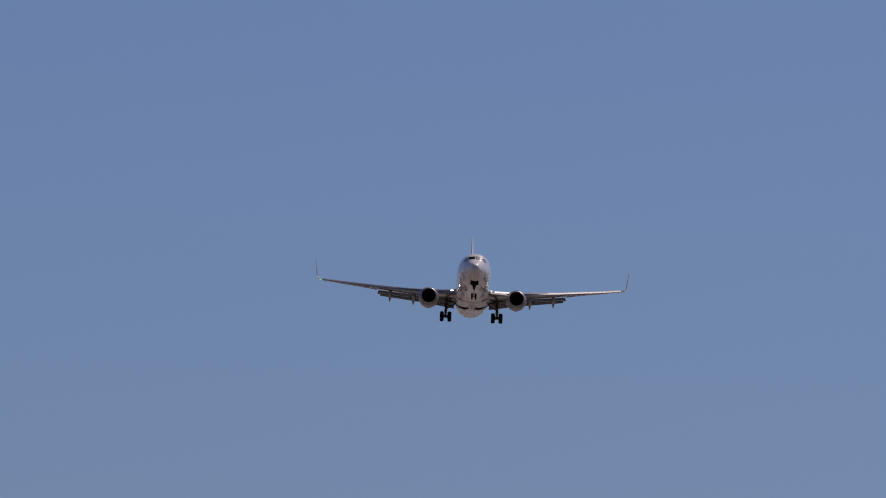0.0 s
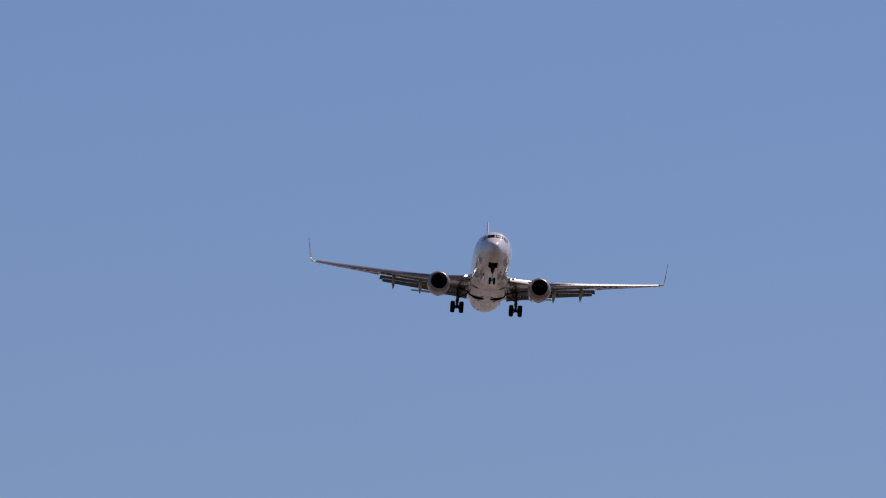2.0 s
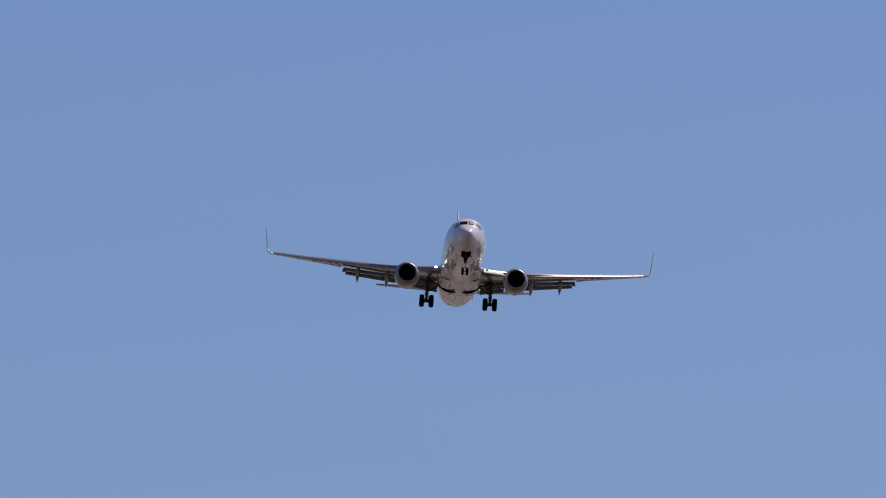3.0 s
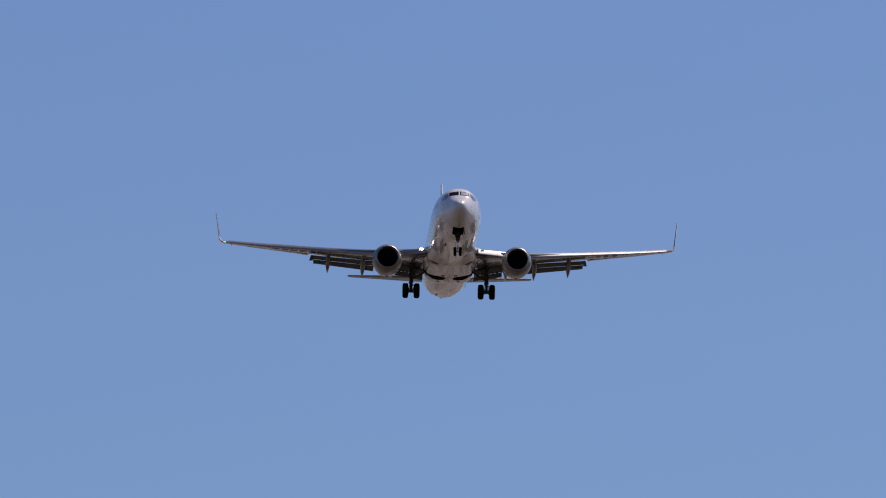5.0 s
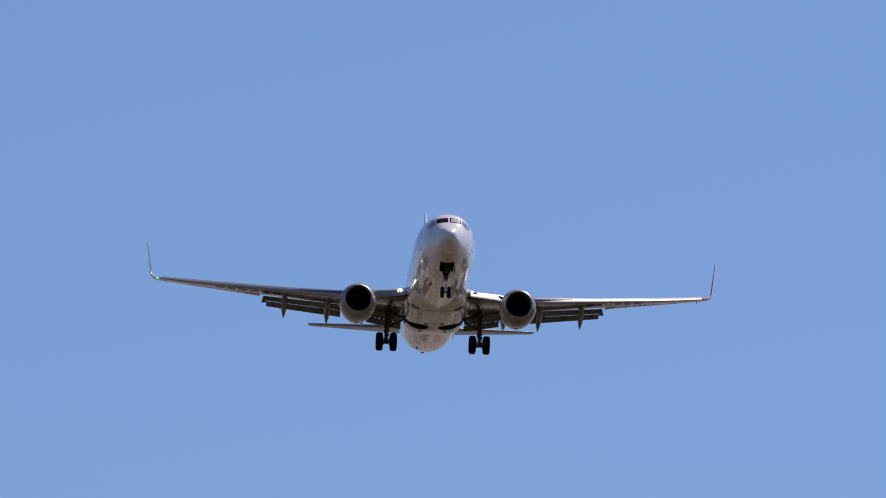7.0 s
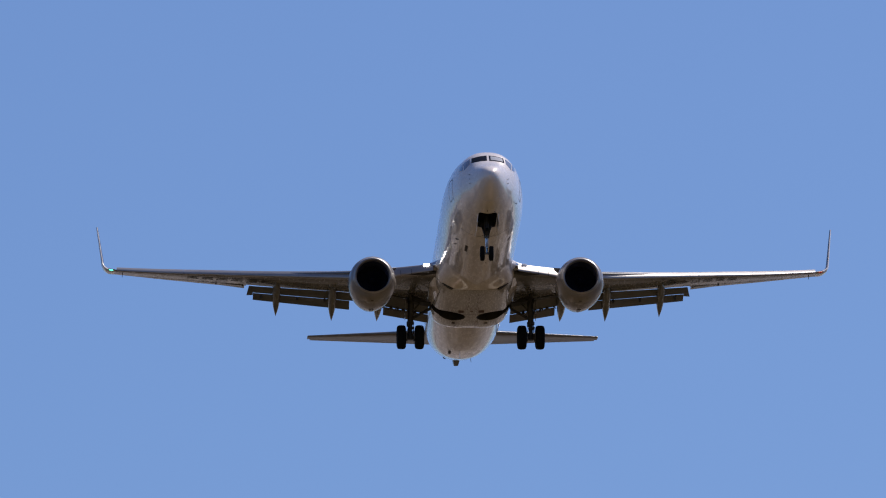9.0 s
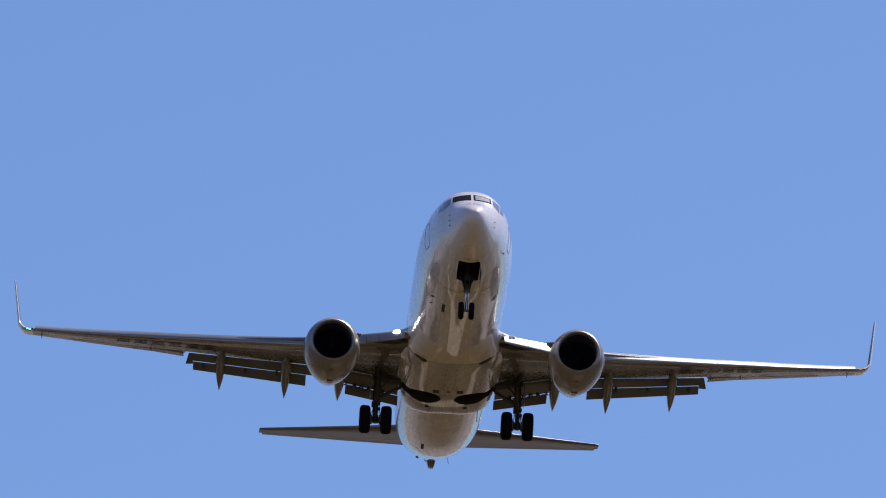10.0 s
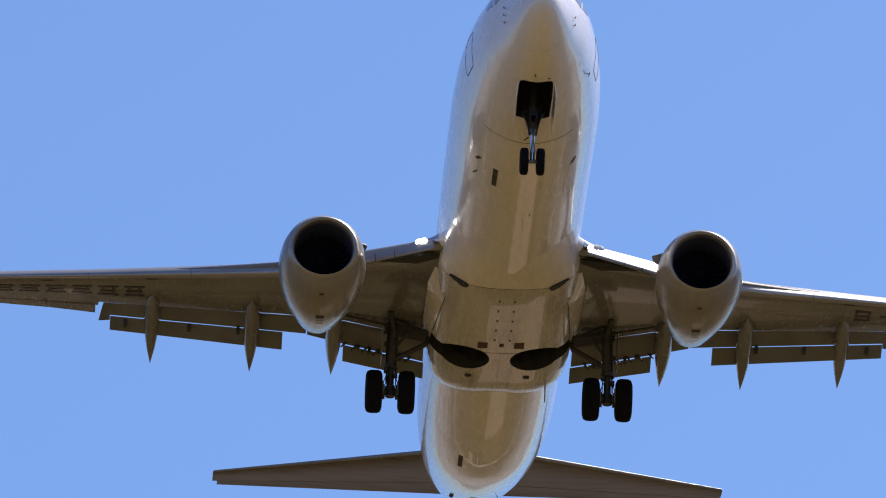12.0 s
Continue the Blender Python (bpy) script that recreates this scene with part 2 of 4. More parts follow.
def build_flat(name, x0, x1, y0, y1, mat, label, category, rise=0.06, n=24):
    """A thin sheet of paving or soil over the fields, with worn edges."""
    bm = bmesh.new()
    wear = lambda k: 1.6 * noise.noise(Vector((k * 0.37, y0 * 0.1, x0 * 0.1)))
    long_x = x1 - x0 > y1 - y0
    rings = []
    for k in range(n + 1):
        q = k / n
        if long_x:
            x, e0, e1 = x0 + (x1 - x0) * q, y0 + wear(k), y1 + wear(k + 50)
            rings.append([Vector((x, e0, rise - 1.2)), Vector((x, e1, rise - 1.2)), Vector((x, e1, rise)), Vector((x, e0, rise))])
        else:
            y, e0, e1 = y0 + (y1 - y0) * q, x0 + wear(k), x1 + wear(k + 50)
            rings.append([Vector((e0, y, rise - 1.2)), Vector((e1, y, rise - 1.2)), Vector((e1, y, rise)), Vector((e0, y, rise))])
    rows = [[bm.verts.new(p) for p in r] for r in rings]
    for a, b in zip(rows, rows[1:]):
        for i in range(4):
            bm.faces.new((a[i], a[(i + 1) % 4], b[(i + 1) % 4], b[i]))
    bm.faces.new(rows[0][::-1]), bm.faces.new(rows[-1])
    bmesh.ops.recalc_face_normals(bm, faces=bm.faces)
    me = bpy.data.meshes.new(name)
    bm.to_mesh(me)
    bm.free()
    me.materials.append(mat)
    tagged(new(name, me), label, category, kind="structure")


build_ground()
build_flat("road", -700, 700, 692, 708, CONCRETE, "pale concrete road across the dry fields", "road", n=90)
build_flat("pavement", 14, 66, 446, 520, SOIL, "bare pinkish yard beside the fields", "pavement")
build_flat("pavement", -30, -14, 590, 690, SOIL, "bare pinkish track between the fields", "pavement")


# ---- mesh helpers ----
def part(name, bm, mat, parent, label="", smooth=True, bevel=0.0):
    bmesh.ops.recalc_face_normals(bm, faces=bm.faces)
    if smooth:
        for f in bm.faces:
            f.smooth = True
        for e in bm.edges:
            if len(e.link_faces) == 2 and e.calc_face_angle(0) > radians(38):
                e.smooth = False
    me = bpy.data.meshes.new(name)
    bm.to_mesh(me)
    bm.free()
    for k in (mat if isinstance(mat, (list, tuple)) else (mat,)):
        me.materials.append(k)
    ob = new(name, me)
    ob.parent = parent
    if bevel:
        mod = ob.modifiers.new("bevel", "BEVEL")
        mod.width, mod.segments, mod.limit_method = bevel, 2, "ANGLE"
    return tagged(ob, label)


def loft(rings, bm=None, cap=True, closed=True):
    bm = bm or bmesh.new()
    rows = [[bm.verts.new(p) for p in r] for r in rings]
    n = len(rows[0])
    for a, b in zip(rows, rows[1:]):
        for i in range(n if closed else n - 1):
            j = (i + 1) % n
            bm.faces.new((a[i], a[j], b[j], b[i]))
    if cap:
        bm.faces.new(rows[0][::-1])
        bm.faces.new(rows[-1])
    return bm


def tube(bm, p0, p1, r0, r1=None, n=14):
    """A round bar from p0 to p1."""
    p0, p1 = Vector(p0), Vector(p1)
    q = (p1 - p0).to_track_quat("Z", "Y")
    rings = []
    for p, r in ((p0, r0), (p1, r1 or r0)):
        rings.append([p + q @ Vector((r * math.cos(a), r * math.sin(a), 0)) for a in (2 * math.pi * i / n for i in range(n))])
    return loft(rings, bm)


def spin(profile, centre, axis="X", n=40, bm=None, squash=None, cap=True):
    """A body of revolution: profile of (along, radius)."""
    c = Vector(centre)
    rings = []
    for d, r in profile:
        ring = []
        for i in range(n):
            a = 2 * math.pi * i / n
            u, v = r * math.cos(a), r * math.sin(a)
            if squash:
                u, v = squash(d, u, v)
            ring.append(c + (Vector((d, u, v)) if axis == "X" else Vector((u, d, v))))
        rings.append(ring)
    return loft(rings, bm, cap)


def box(bm, lo, hi):
    r = [[Vector((x, y, z)) for x, z in ((lo[0], lo[2]), (hi[0], lo[2]), (hi[0], hi[2]), (lo[0], hi[2]))] for y in (lo[1], hi[1])]
    return loft(r, bm)


def interp(table, y):
    """Smooth interpolation along a table of rows (key, values...)."""
    if y <= table[0][0]:
        return table[0][1:]
    for i in range(len(table) - 1):
        a, b = table[i], table[i + 1]
        if y <= b[0]:
            h = b[0] - a[0]
            t = (y - a[0]) / h
            out = []
            for k in range(1, len(a)):
                d = (b[k] - a[k]) / h
                da, db = d, d
                if i > 0:
                    p = table[i - 1]
                    dp = (a[k] - p[k]) / (a[0] - p[0])
                    da = 0.0 if dp * d <= 0 else 2 * dp * d / (dp + d)
                if i + 2 < len(table):
                    q = table[i + 2]
                    dq = (q[k] - b[k]) / (q[0] - b[0])
                    db = 0.0 if dq * d <= 0 else 2 * dq * d / (dq + d)
                out.append((2 * t**3 - 3 * t**2 + 1) * a[k] + (t**3 - 2 * t**2 + t) * h * da
                           + (-2 * t**3 + 3 * t**2) * b[k] + (t**3 - t**2) * h * db)
            return tuple(out)
    return table[-1][1:]


def carve(ob, cutter, inner):
    """Cuts the closed mesh out of ob; the cut faces take the material inner."""
    bmesh.ops.recalc_face_normals(cutter, faces=cutter.faces)
    me = bpy.data.meshes.new("cutter")
    cutter.to_mesh(me)
    cutter.free()
    me.materials.append(inner)
    tool = new("cutter", me)
    mod = ob.modifiers.new("cut", "BOOLEAN")
    mod.operation, mod.solver, mod.object, mod.material_mode = "DIFFERENCE", "EXACT", tool, "TRANSFER"
    dg = bpy.context.evaluated_depsgraph_get()
    made = bpy.data.meshes.new_from_object(ob.evaluated_get(dg))
    ob.modifiers.clear()
    made.name = ob.name
    ob.data = made
    bpy.data.objects.remove(tool)


# ---- the airliner: x to its port side, y aft of the nose tip, z up from the cabin's axis ----
airliner = tagged(new("airliner"), "white twin-engine jet airliner on approach with gear and flaps down", "airliner")

# station, crown, keel, half width, height of the widest line
BODY = [(0.0, -0.72, -0.78, 0.03, -0.75), (0.05, -0.60, -0.93, 0.15, -0.75), (0.15, -0.48, -1.06, 0.26, -0.75), (0.35, -0.32, -1.22, 0.40, -0.74),
        (0.7, -0.12, -1.42, 0.56, -0.72), (1.2, 0.10, -1.63, 0.75, -0.66), (1.75, 0.38, -1.78, 0.93, -0.58), (2.25, 0.75, -1.87, 1.10, -0.48),
        (2.6, 1.0, -1.91, 1.22, -0.42), (3.0, 1.21, -1.95, 1.33, -0.34), (3.5, 1.34, -1.98, 1.44, -0.27), (4.2, 1.49, -2.02, 1.57, -0.19),
        (5.2, 1.68, -2.05, 1.70, -0.1), (6.4, 1.85, -2.06, 1.81, -0.05), (8.0, 1.95, -2.04, 1.88, -0.01), (15.0, 2.07, -1.93, 1.88, 0.10),
        (22.0, 2.18, -1.82, 1.88, 0.21), (24.5, 2.22, -1.77, 1.88, 0.25), (26.5, 2.25, -1.67, 1.86, 0.29), (28.0, 2.27, -1.51, 1.82, 0.35),
        (29.0, 2.28, -1.36, 1.77, 0.42), (30.0, 2.28, -1.13, 1.70, 0.5), (32.0, 2.26, -0.60, 1.50, 0.75), (34.0, 2.20, 0.06, 1.20, 1.05),
        (36.0, 2.05, 0.75, 0.78, 1.35), (37.0, 1.90, 1.05, 0.50, 1.43), (37.7, 1.72, 1.22, 0.30, 1.46), (38.0, 1.60, 1.32, 0.18, 1.46)]


def squareness(y):
    """How boxy the upper nose is: 1 is an ellipse."""
    return 0.84 + 0.16 * min(1.0, max(0.0, (y - 3.0) / 5.0))


def hull(y, a, out=0.0):
    """The skin at station y and angle a from the crown, towards port."""
    top, bot, hw, zc = interp(BODY, y)
    s, c = math.sin(a), math.cos(a)
    h = top - zc if c > 0 else zc - bot
    k = squareness(y) if c > 0 else 1.0
    p = Vector((hw * math.copysign(abs(s) ** k, s), y, zc + h * math.copysign(abs(c) ** k, c)))
    return p + out * Vector((s / max(hw, 0.05), 0, c / max(h, 0.05))).normalized()


def hull_front(x, z):
    """The skin of the nose straight behind the point x, z of the front view."""
    lo, hi = 0.0, 6.4
    for _ in range(40):
        y = (lo + hi) / 2
        top, bot, hw, zc = interp(BODY, y)
        h = top - zc if z > zc else zc - bot
        k = 2 / squareness(y) if z > zc else 2.0
        if abs(x / hw) ** k + abs((z - zc) / h) ** k > 1:
            lo = y
        else:
            hi = y
    return Vector((x, hi, z))


def skin_patch(corners, front=False, out=0.006, thick=0.02, n=8):
    """A plate that follows the skin between four corners, in station and angle or in front view."""
    def at(u, v):
        a, b, c, d = (Vector(k) for k in corners)
        q = (a * (1 - u) + b * u) * (1 - v) + (d * (1 - u) + c * u) * v
        return hull_front(q.x, q.y) if front else hull(q.x, q.y)
    grid = [[at(i / n, j / n) for i in range(n + 1)] for j in range(n + 1)]
    bm = bmesh.new()
    lower = [[None] * (n + 1) for _ in range(n + 1)]
    upper = [[None] * (n + 1) for _ in range(n + 1)]
    for j in range(n + 1):
        for i in range(n + 1):
            du = grid[j][min(i + 1, n)] - grid[j][max(i - 1, 0)]
            dv = grid[min(j + 1, n)][i] - grid[max(j - 1, 0)][i]
            nn = du.cross(dv).normalized()
            mid = Vector((0, grid[j][i].y + 1.2, interp(BODY, grid[j][i].y)[3]))
            if nn.dot(grid[j][i] - mid) < 0:
                nn = -nn
            upper[j][i] = bm.verts.new(grid[j][i] + nn * out)
            lower[j][i] = bm.verts.new(grid[j][i] - nn * thick)
    for j in range(n):
        for i in range(n):
            bm.faces.new((upper[j][i], upper[j][i + 1], upper[j + 1][i + 1], upper[j + 1][i]))
            bm.faces.new((lower[j][i], lower[j + 1][i], lower[j + 1][i + 1], lower[j][i + 1]))
    for i in range(n):
        bm.faces.new((upper[0][i], lower[0][i], lower[0][i + 1], upper[0][i + 1]))
        bm.faces.new((upper[n][i], upper[n][i + 1], lower[n][i + 1], lower[n][i]))
        bm.faces.new((upper[i][0], upper[i + 1][0], lower[i + 1][0], lower[i][0]))
        bm.faces.new((upper[i][n], lower[i][n], lower[i + 1][n], upper[i + 1][n]))
    return bm


def skin_line(points, width=0.03, out=0.004):
    """A thin strip that lies on the skin through points (station, angle)."""
    path = [hull(y, a, out) for y, a in points]
    ins = [hull(y, a, -0.02) for y, a in points]
    rings = []
    for i, (p, q) in enumerate(zip(path, ins)):
        d = (path[min(i + 1, len(path) - 1)] - path[max(i - 1, 0)]).normalized()
        s = d.cross((p - q).normalized()).normalized() * width / 2
        rings.append([p + s, p - s, q - s, q + s])
    return loft(rings)


def build_fuselage():
    ys = [0, .02, .05, .09, .15, .22, .3, .4, .52, .66, .82, 1.0] + [1.2 + .18 * i for i in range(30)] + [6.8 + 1.2 * i for i in range(15)] \
        + [24.3 + .45 * i for i in range(30)] + [37.6, 37.8, 38.0]
    n = 72
    bm = loft([[hull(y, 2 * math.pi * (i + .5) / n) for i in range(n)] for y in ys])
    ob = part("fuselage", bm, WHITE, airliner, "glossy white fuselage reflecting tan ground")
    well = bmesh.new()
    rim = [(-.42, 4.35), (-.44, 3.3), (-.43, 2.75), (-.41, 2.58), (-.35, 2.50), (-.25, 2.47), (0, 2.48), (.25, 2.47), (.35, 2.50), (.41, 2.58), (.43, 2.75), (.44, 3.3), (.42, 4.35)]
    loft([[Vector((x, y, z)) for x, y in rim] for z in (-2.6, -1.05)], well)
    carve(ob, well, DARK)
    return ob


fuselage = build_fuselage()


def build_nose_details():
    for s in (1, -1):
        def pane(name, pts, label, mat=GLASS):
            part(name, skin_patch([(s * x, z, 0) for x, z in pts], front=True), mat, fuselage, label)
        if s > 0:
            # pale plate set just proud of the port pane
            part("pale_pane_plate", skin_patch([(0.12, 0.51, 0), (0.69, 0.50, 0), (0.67, 0.73, 0), (0.12, 0.81, 0)], front=True, out=0.012), PALEPANE, fuselage, "pale plate on the port windshield pane")
        pane("windshield_pane", [(0.05, 0.45), (0.76, 0.43), (0.73, 0.77), (0.05, 0.87)], "dark windshield pane")
        pane("side_window", [(0.83, 0.40), (1.08, 0.16), (1.11, 0.58), (0.80, 0.76)], "grey cockpit side window", SIDEGLASS)
        pane("rear_side_window", [(1.12, 0.20), (1.27, 0.25), (1.27, 0.62), (1.15, 0.66)], "grey cockpit side window", SIDEGLASS)
        # entry door outline with rounded corners
        y0, y1, a0, a1, ry, ra = 4.15, 5.02, 1.34, 1.84, 0.16, 0.085
        edge = []
        for cy, ca, g0 in ((y0 + ry, a0 + ra, 180), (y1 - ry, a0 + ra, 270), (y1 - ry, a1 - ra, 0), (y0 + ry, a1 - ra, 90)):
            edge += [(cy + ry * math.cos(radians(g0 + 15 * k)), s * (ca + ra * math.sin(radians(g0 + 15 * k)))) for k in range(7)]
        edge.append(edge[0])
        fine = [(p[0] + (q[0] - p[0]) * k / 4, p[1] + (q[1] - p[1]) * k / 4) for p, q in zip(edge, edge[1:]) for k in range(4)] + [edge[-1]]
        part("door_outline", skin_line(fine, 0.024), SEAM, fuselage)
        # air-data probes
        for x, z in ((.86, -.74), (.87, -.52), (.87, -.28))[: 3 if s < 0 else 2]:
            b = bmesh.new()
            p = hull_front(s * x, z)
            q = p + Vector((s * .03, -.04, 0))
            tube(b, p, q, 0.013)
            tube(b, q + Vector((0, 0.03, 0)), q - Vector((0, 0.08, 0)), 0.011, 0.006)
            part("air_data_probe", b, SEAM, fuselage)
    # skin seams
    for y in (1.25, 5.75):
        lo, hi = (2.45, 3.83) if y < 10 else (2.1, 4.18)
        part("panel_seam", skin_line([(y, lo + (hi - lo) * k / 30) for k in range(31)], 0.010 if y < 2 else 0.018), PALESEAM if y < 2 else SEAM, fuselage)
    # outflow and service hatches
    part("service_hatch", skin_patch([(7.75, 3.51, 0), (8.75, 3.51, 0), (8.75, 3.58, 0), (7.75, 3.58, 0)], n=3), SEAM, fuselage, "dark open hatch slot")
    part("service_hatch", skin_patch([(27.0, 3.46, 0), (28.0, 3.46, 0), (28.0, 3.53, 0), (27.0, 3.53, 0)], n=3), SEAM, fuselage, "dark open hatch slot")
    # small drains, static ports and latch covers on the keel and lower flanks
    for y, a, dy, da in ((7.70, 3.83, .22, .05), (8.62, 3.85, .30, .025), (7.72, 2.43, .26, .05), (2.17, 3.187, .10, .03), (2.36, 2.875, .05, .05), (5.48, 3.19, .22, .025), (10.2, 3.0, .12, .015)):
        part("port_cover", skin_patch([(y - dy / 2, a - da / 2 - .03 * (dy > .2), 0), (y + dy / 2, a - da / 2 + .03 * (dy > .2), 0), (y + dy / 2, a + da / 2 + .03 * (dy > .2), 0),
                                       (y - dy / 2, a + da / 2 - .03 * (dy > .2), 0)], n=3), SEAM, fuselage)
    b = bmesh.new()
    p = hull(3.65, 2.04)
    tube(b, p, p + Vector((.06, 0, -.03)), .012)
    tube(b, p + Vector((.06, -.12, -.03)), p + Vector((.06, .10, -.03)), .014, .01)
    part("air_data_probe", b, SEAM, fuselage)
    for y, x in ((10.5, 0.1), (26.5, -0.2)):
        b = bmesh.new()
        z = interp(BODY, y)[1]
        loft([[Vector((x + dx, y + dy, z + .04)) for dx, dy in ((-.015, 0), (0, -.14), (.015, 0), (0, .14))],
              [Vector((x + dx, y + .16 + dy, z - .3)) for dx, dy in ((-.01, 0), (0, -.06), (.01, 0), (0, .08))]], b)
        part("blade_antenna", b, WHITE, fuselage)
    b = tube(bmesh.new(), (0, 37.6, 1.45), (0, 38.25, 1.47), 0.26, 0.15, 18)
    part("exhaust_cone", b, STEEL, fuselage, "dark auxiliary exhaust cone")
    part("static_mast", tube(bmesh.new(), (.62, 32.6, -.22), (.68, 32.8, -.46), .012, .010), STEEL, fuselage)
    part("drain_scoop", skin_patch([(32.45, 3.56, 0), (32.85, 3.58, 0), (32.85, 3.66, 0), (32.45, 3.64, 0)], out=.05, n=3), SEAM, fuselage, "dark drain scoop")
    b = bmesh.new()
    loft([[Vector((w * x, y0 + d * y, z)) for x, y in ((-1, -.6), (0, -1), (1, -.6), (1, .7), (0, 1), (-1, .7))] for y0, z, w, d in
          ((33.95, .25, .22, .44), (34.0, .05, .19, .36), (34.08, -.16, .14, .24), (34.1, -.25, .10, .14))], b)
    part("tail_skid", b, GREY, fuselage, "beige tail skid fairing")


build_nose_details()


# ---- belly fairing with open wheel bays ----
FAIR = [(12.4, 1.84, -1.93), (14.0, 1.86, -1.97), (16.0, 1.88, -2.0), (18.5, 1.92, -2.0), (20.4, 1.92, -1.99),
        (21.3, 1.88, -1.96), (21.8, 1.80, -1.88), (22.15, 1.66, -1.76), (22.4, 1.4, -1.6)]


def fairing_point(y, a, out=0.0):
    """The fairing's skin at station y; a runs from port over the bottom. It grows out of the hull without an edge."""
    hw, bot = interp(FAIR, y)
    c, s = math.cos(a), math.sin(a)
    x = hw * math.copysign(abs(c) ** 0.72, c)
    z = -1.0 + (abs(bot + 1.0) if s < 0 else 0.5) * math.copysign(abs(s) ** 0.8, s)
    if s < 0 and y > 20.9:
        z += .10 * (y - 20.9) / 1.5 * math.exp(-(x / .3) ** 2)
    w = min(1.0, max(0.0, (y - 12.6) / 2.7))
    w = w * w * (3 - 2 * w)
    if w < 1:
        _, keel, half, zc = interp(BODY, y)
        d = Vector((x, z + 1.0))
        r = d.length
        d /= r
        h, k = zc - keel, -1.0 - zc
        qa, qb, qc = (d.x / half) ** 2 + (d.y / h) ** 2, 2 * k * d.y / h ** 2, (k / h) ** 2 - 1
        skin = (-qb + math.sqrt(qb * qb - 4 * qa * qc)) / (2 * qa) - .012
        r = (1 - w) * min(skin, r + .6) + w * r
        x, z = d.x * r, -1.0 + d.y * r
    return Vector((x, y, z)) + out * Vector((c, 0, s))


def fairing_strip(points, width, out=0.004):
    """A thin strip on the fairing through points (station, angle)."""
    rings = []
    path = [fairing_point(y, a, out) for y, a in points]
    for i, (y, a) in enumerate(points):
        p, q = path[i], fairing_point(y, a, -.03)
        d = (path[min(i + 1, len(path) - 1)] - path[max(i - 1, 0)]).normalized()
        e = d.cross((p - q).normalized()).normalized() * (width[i] if isinstance(width, tuple) else width) / 2
        rings.append([p + e, p - e, q - e, q + e])
    return loft(rings)


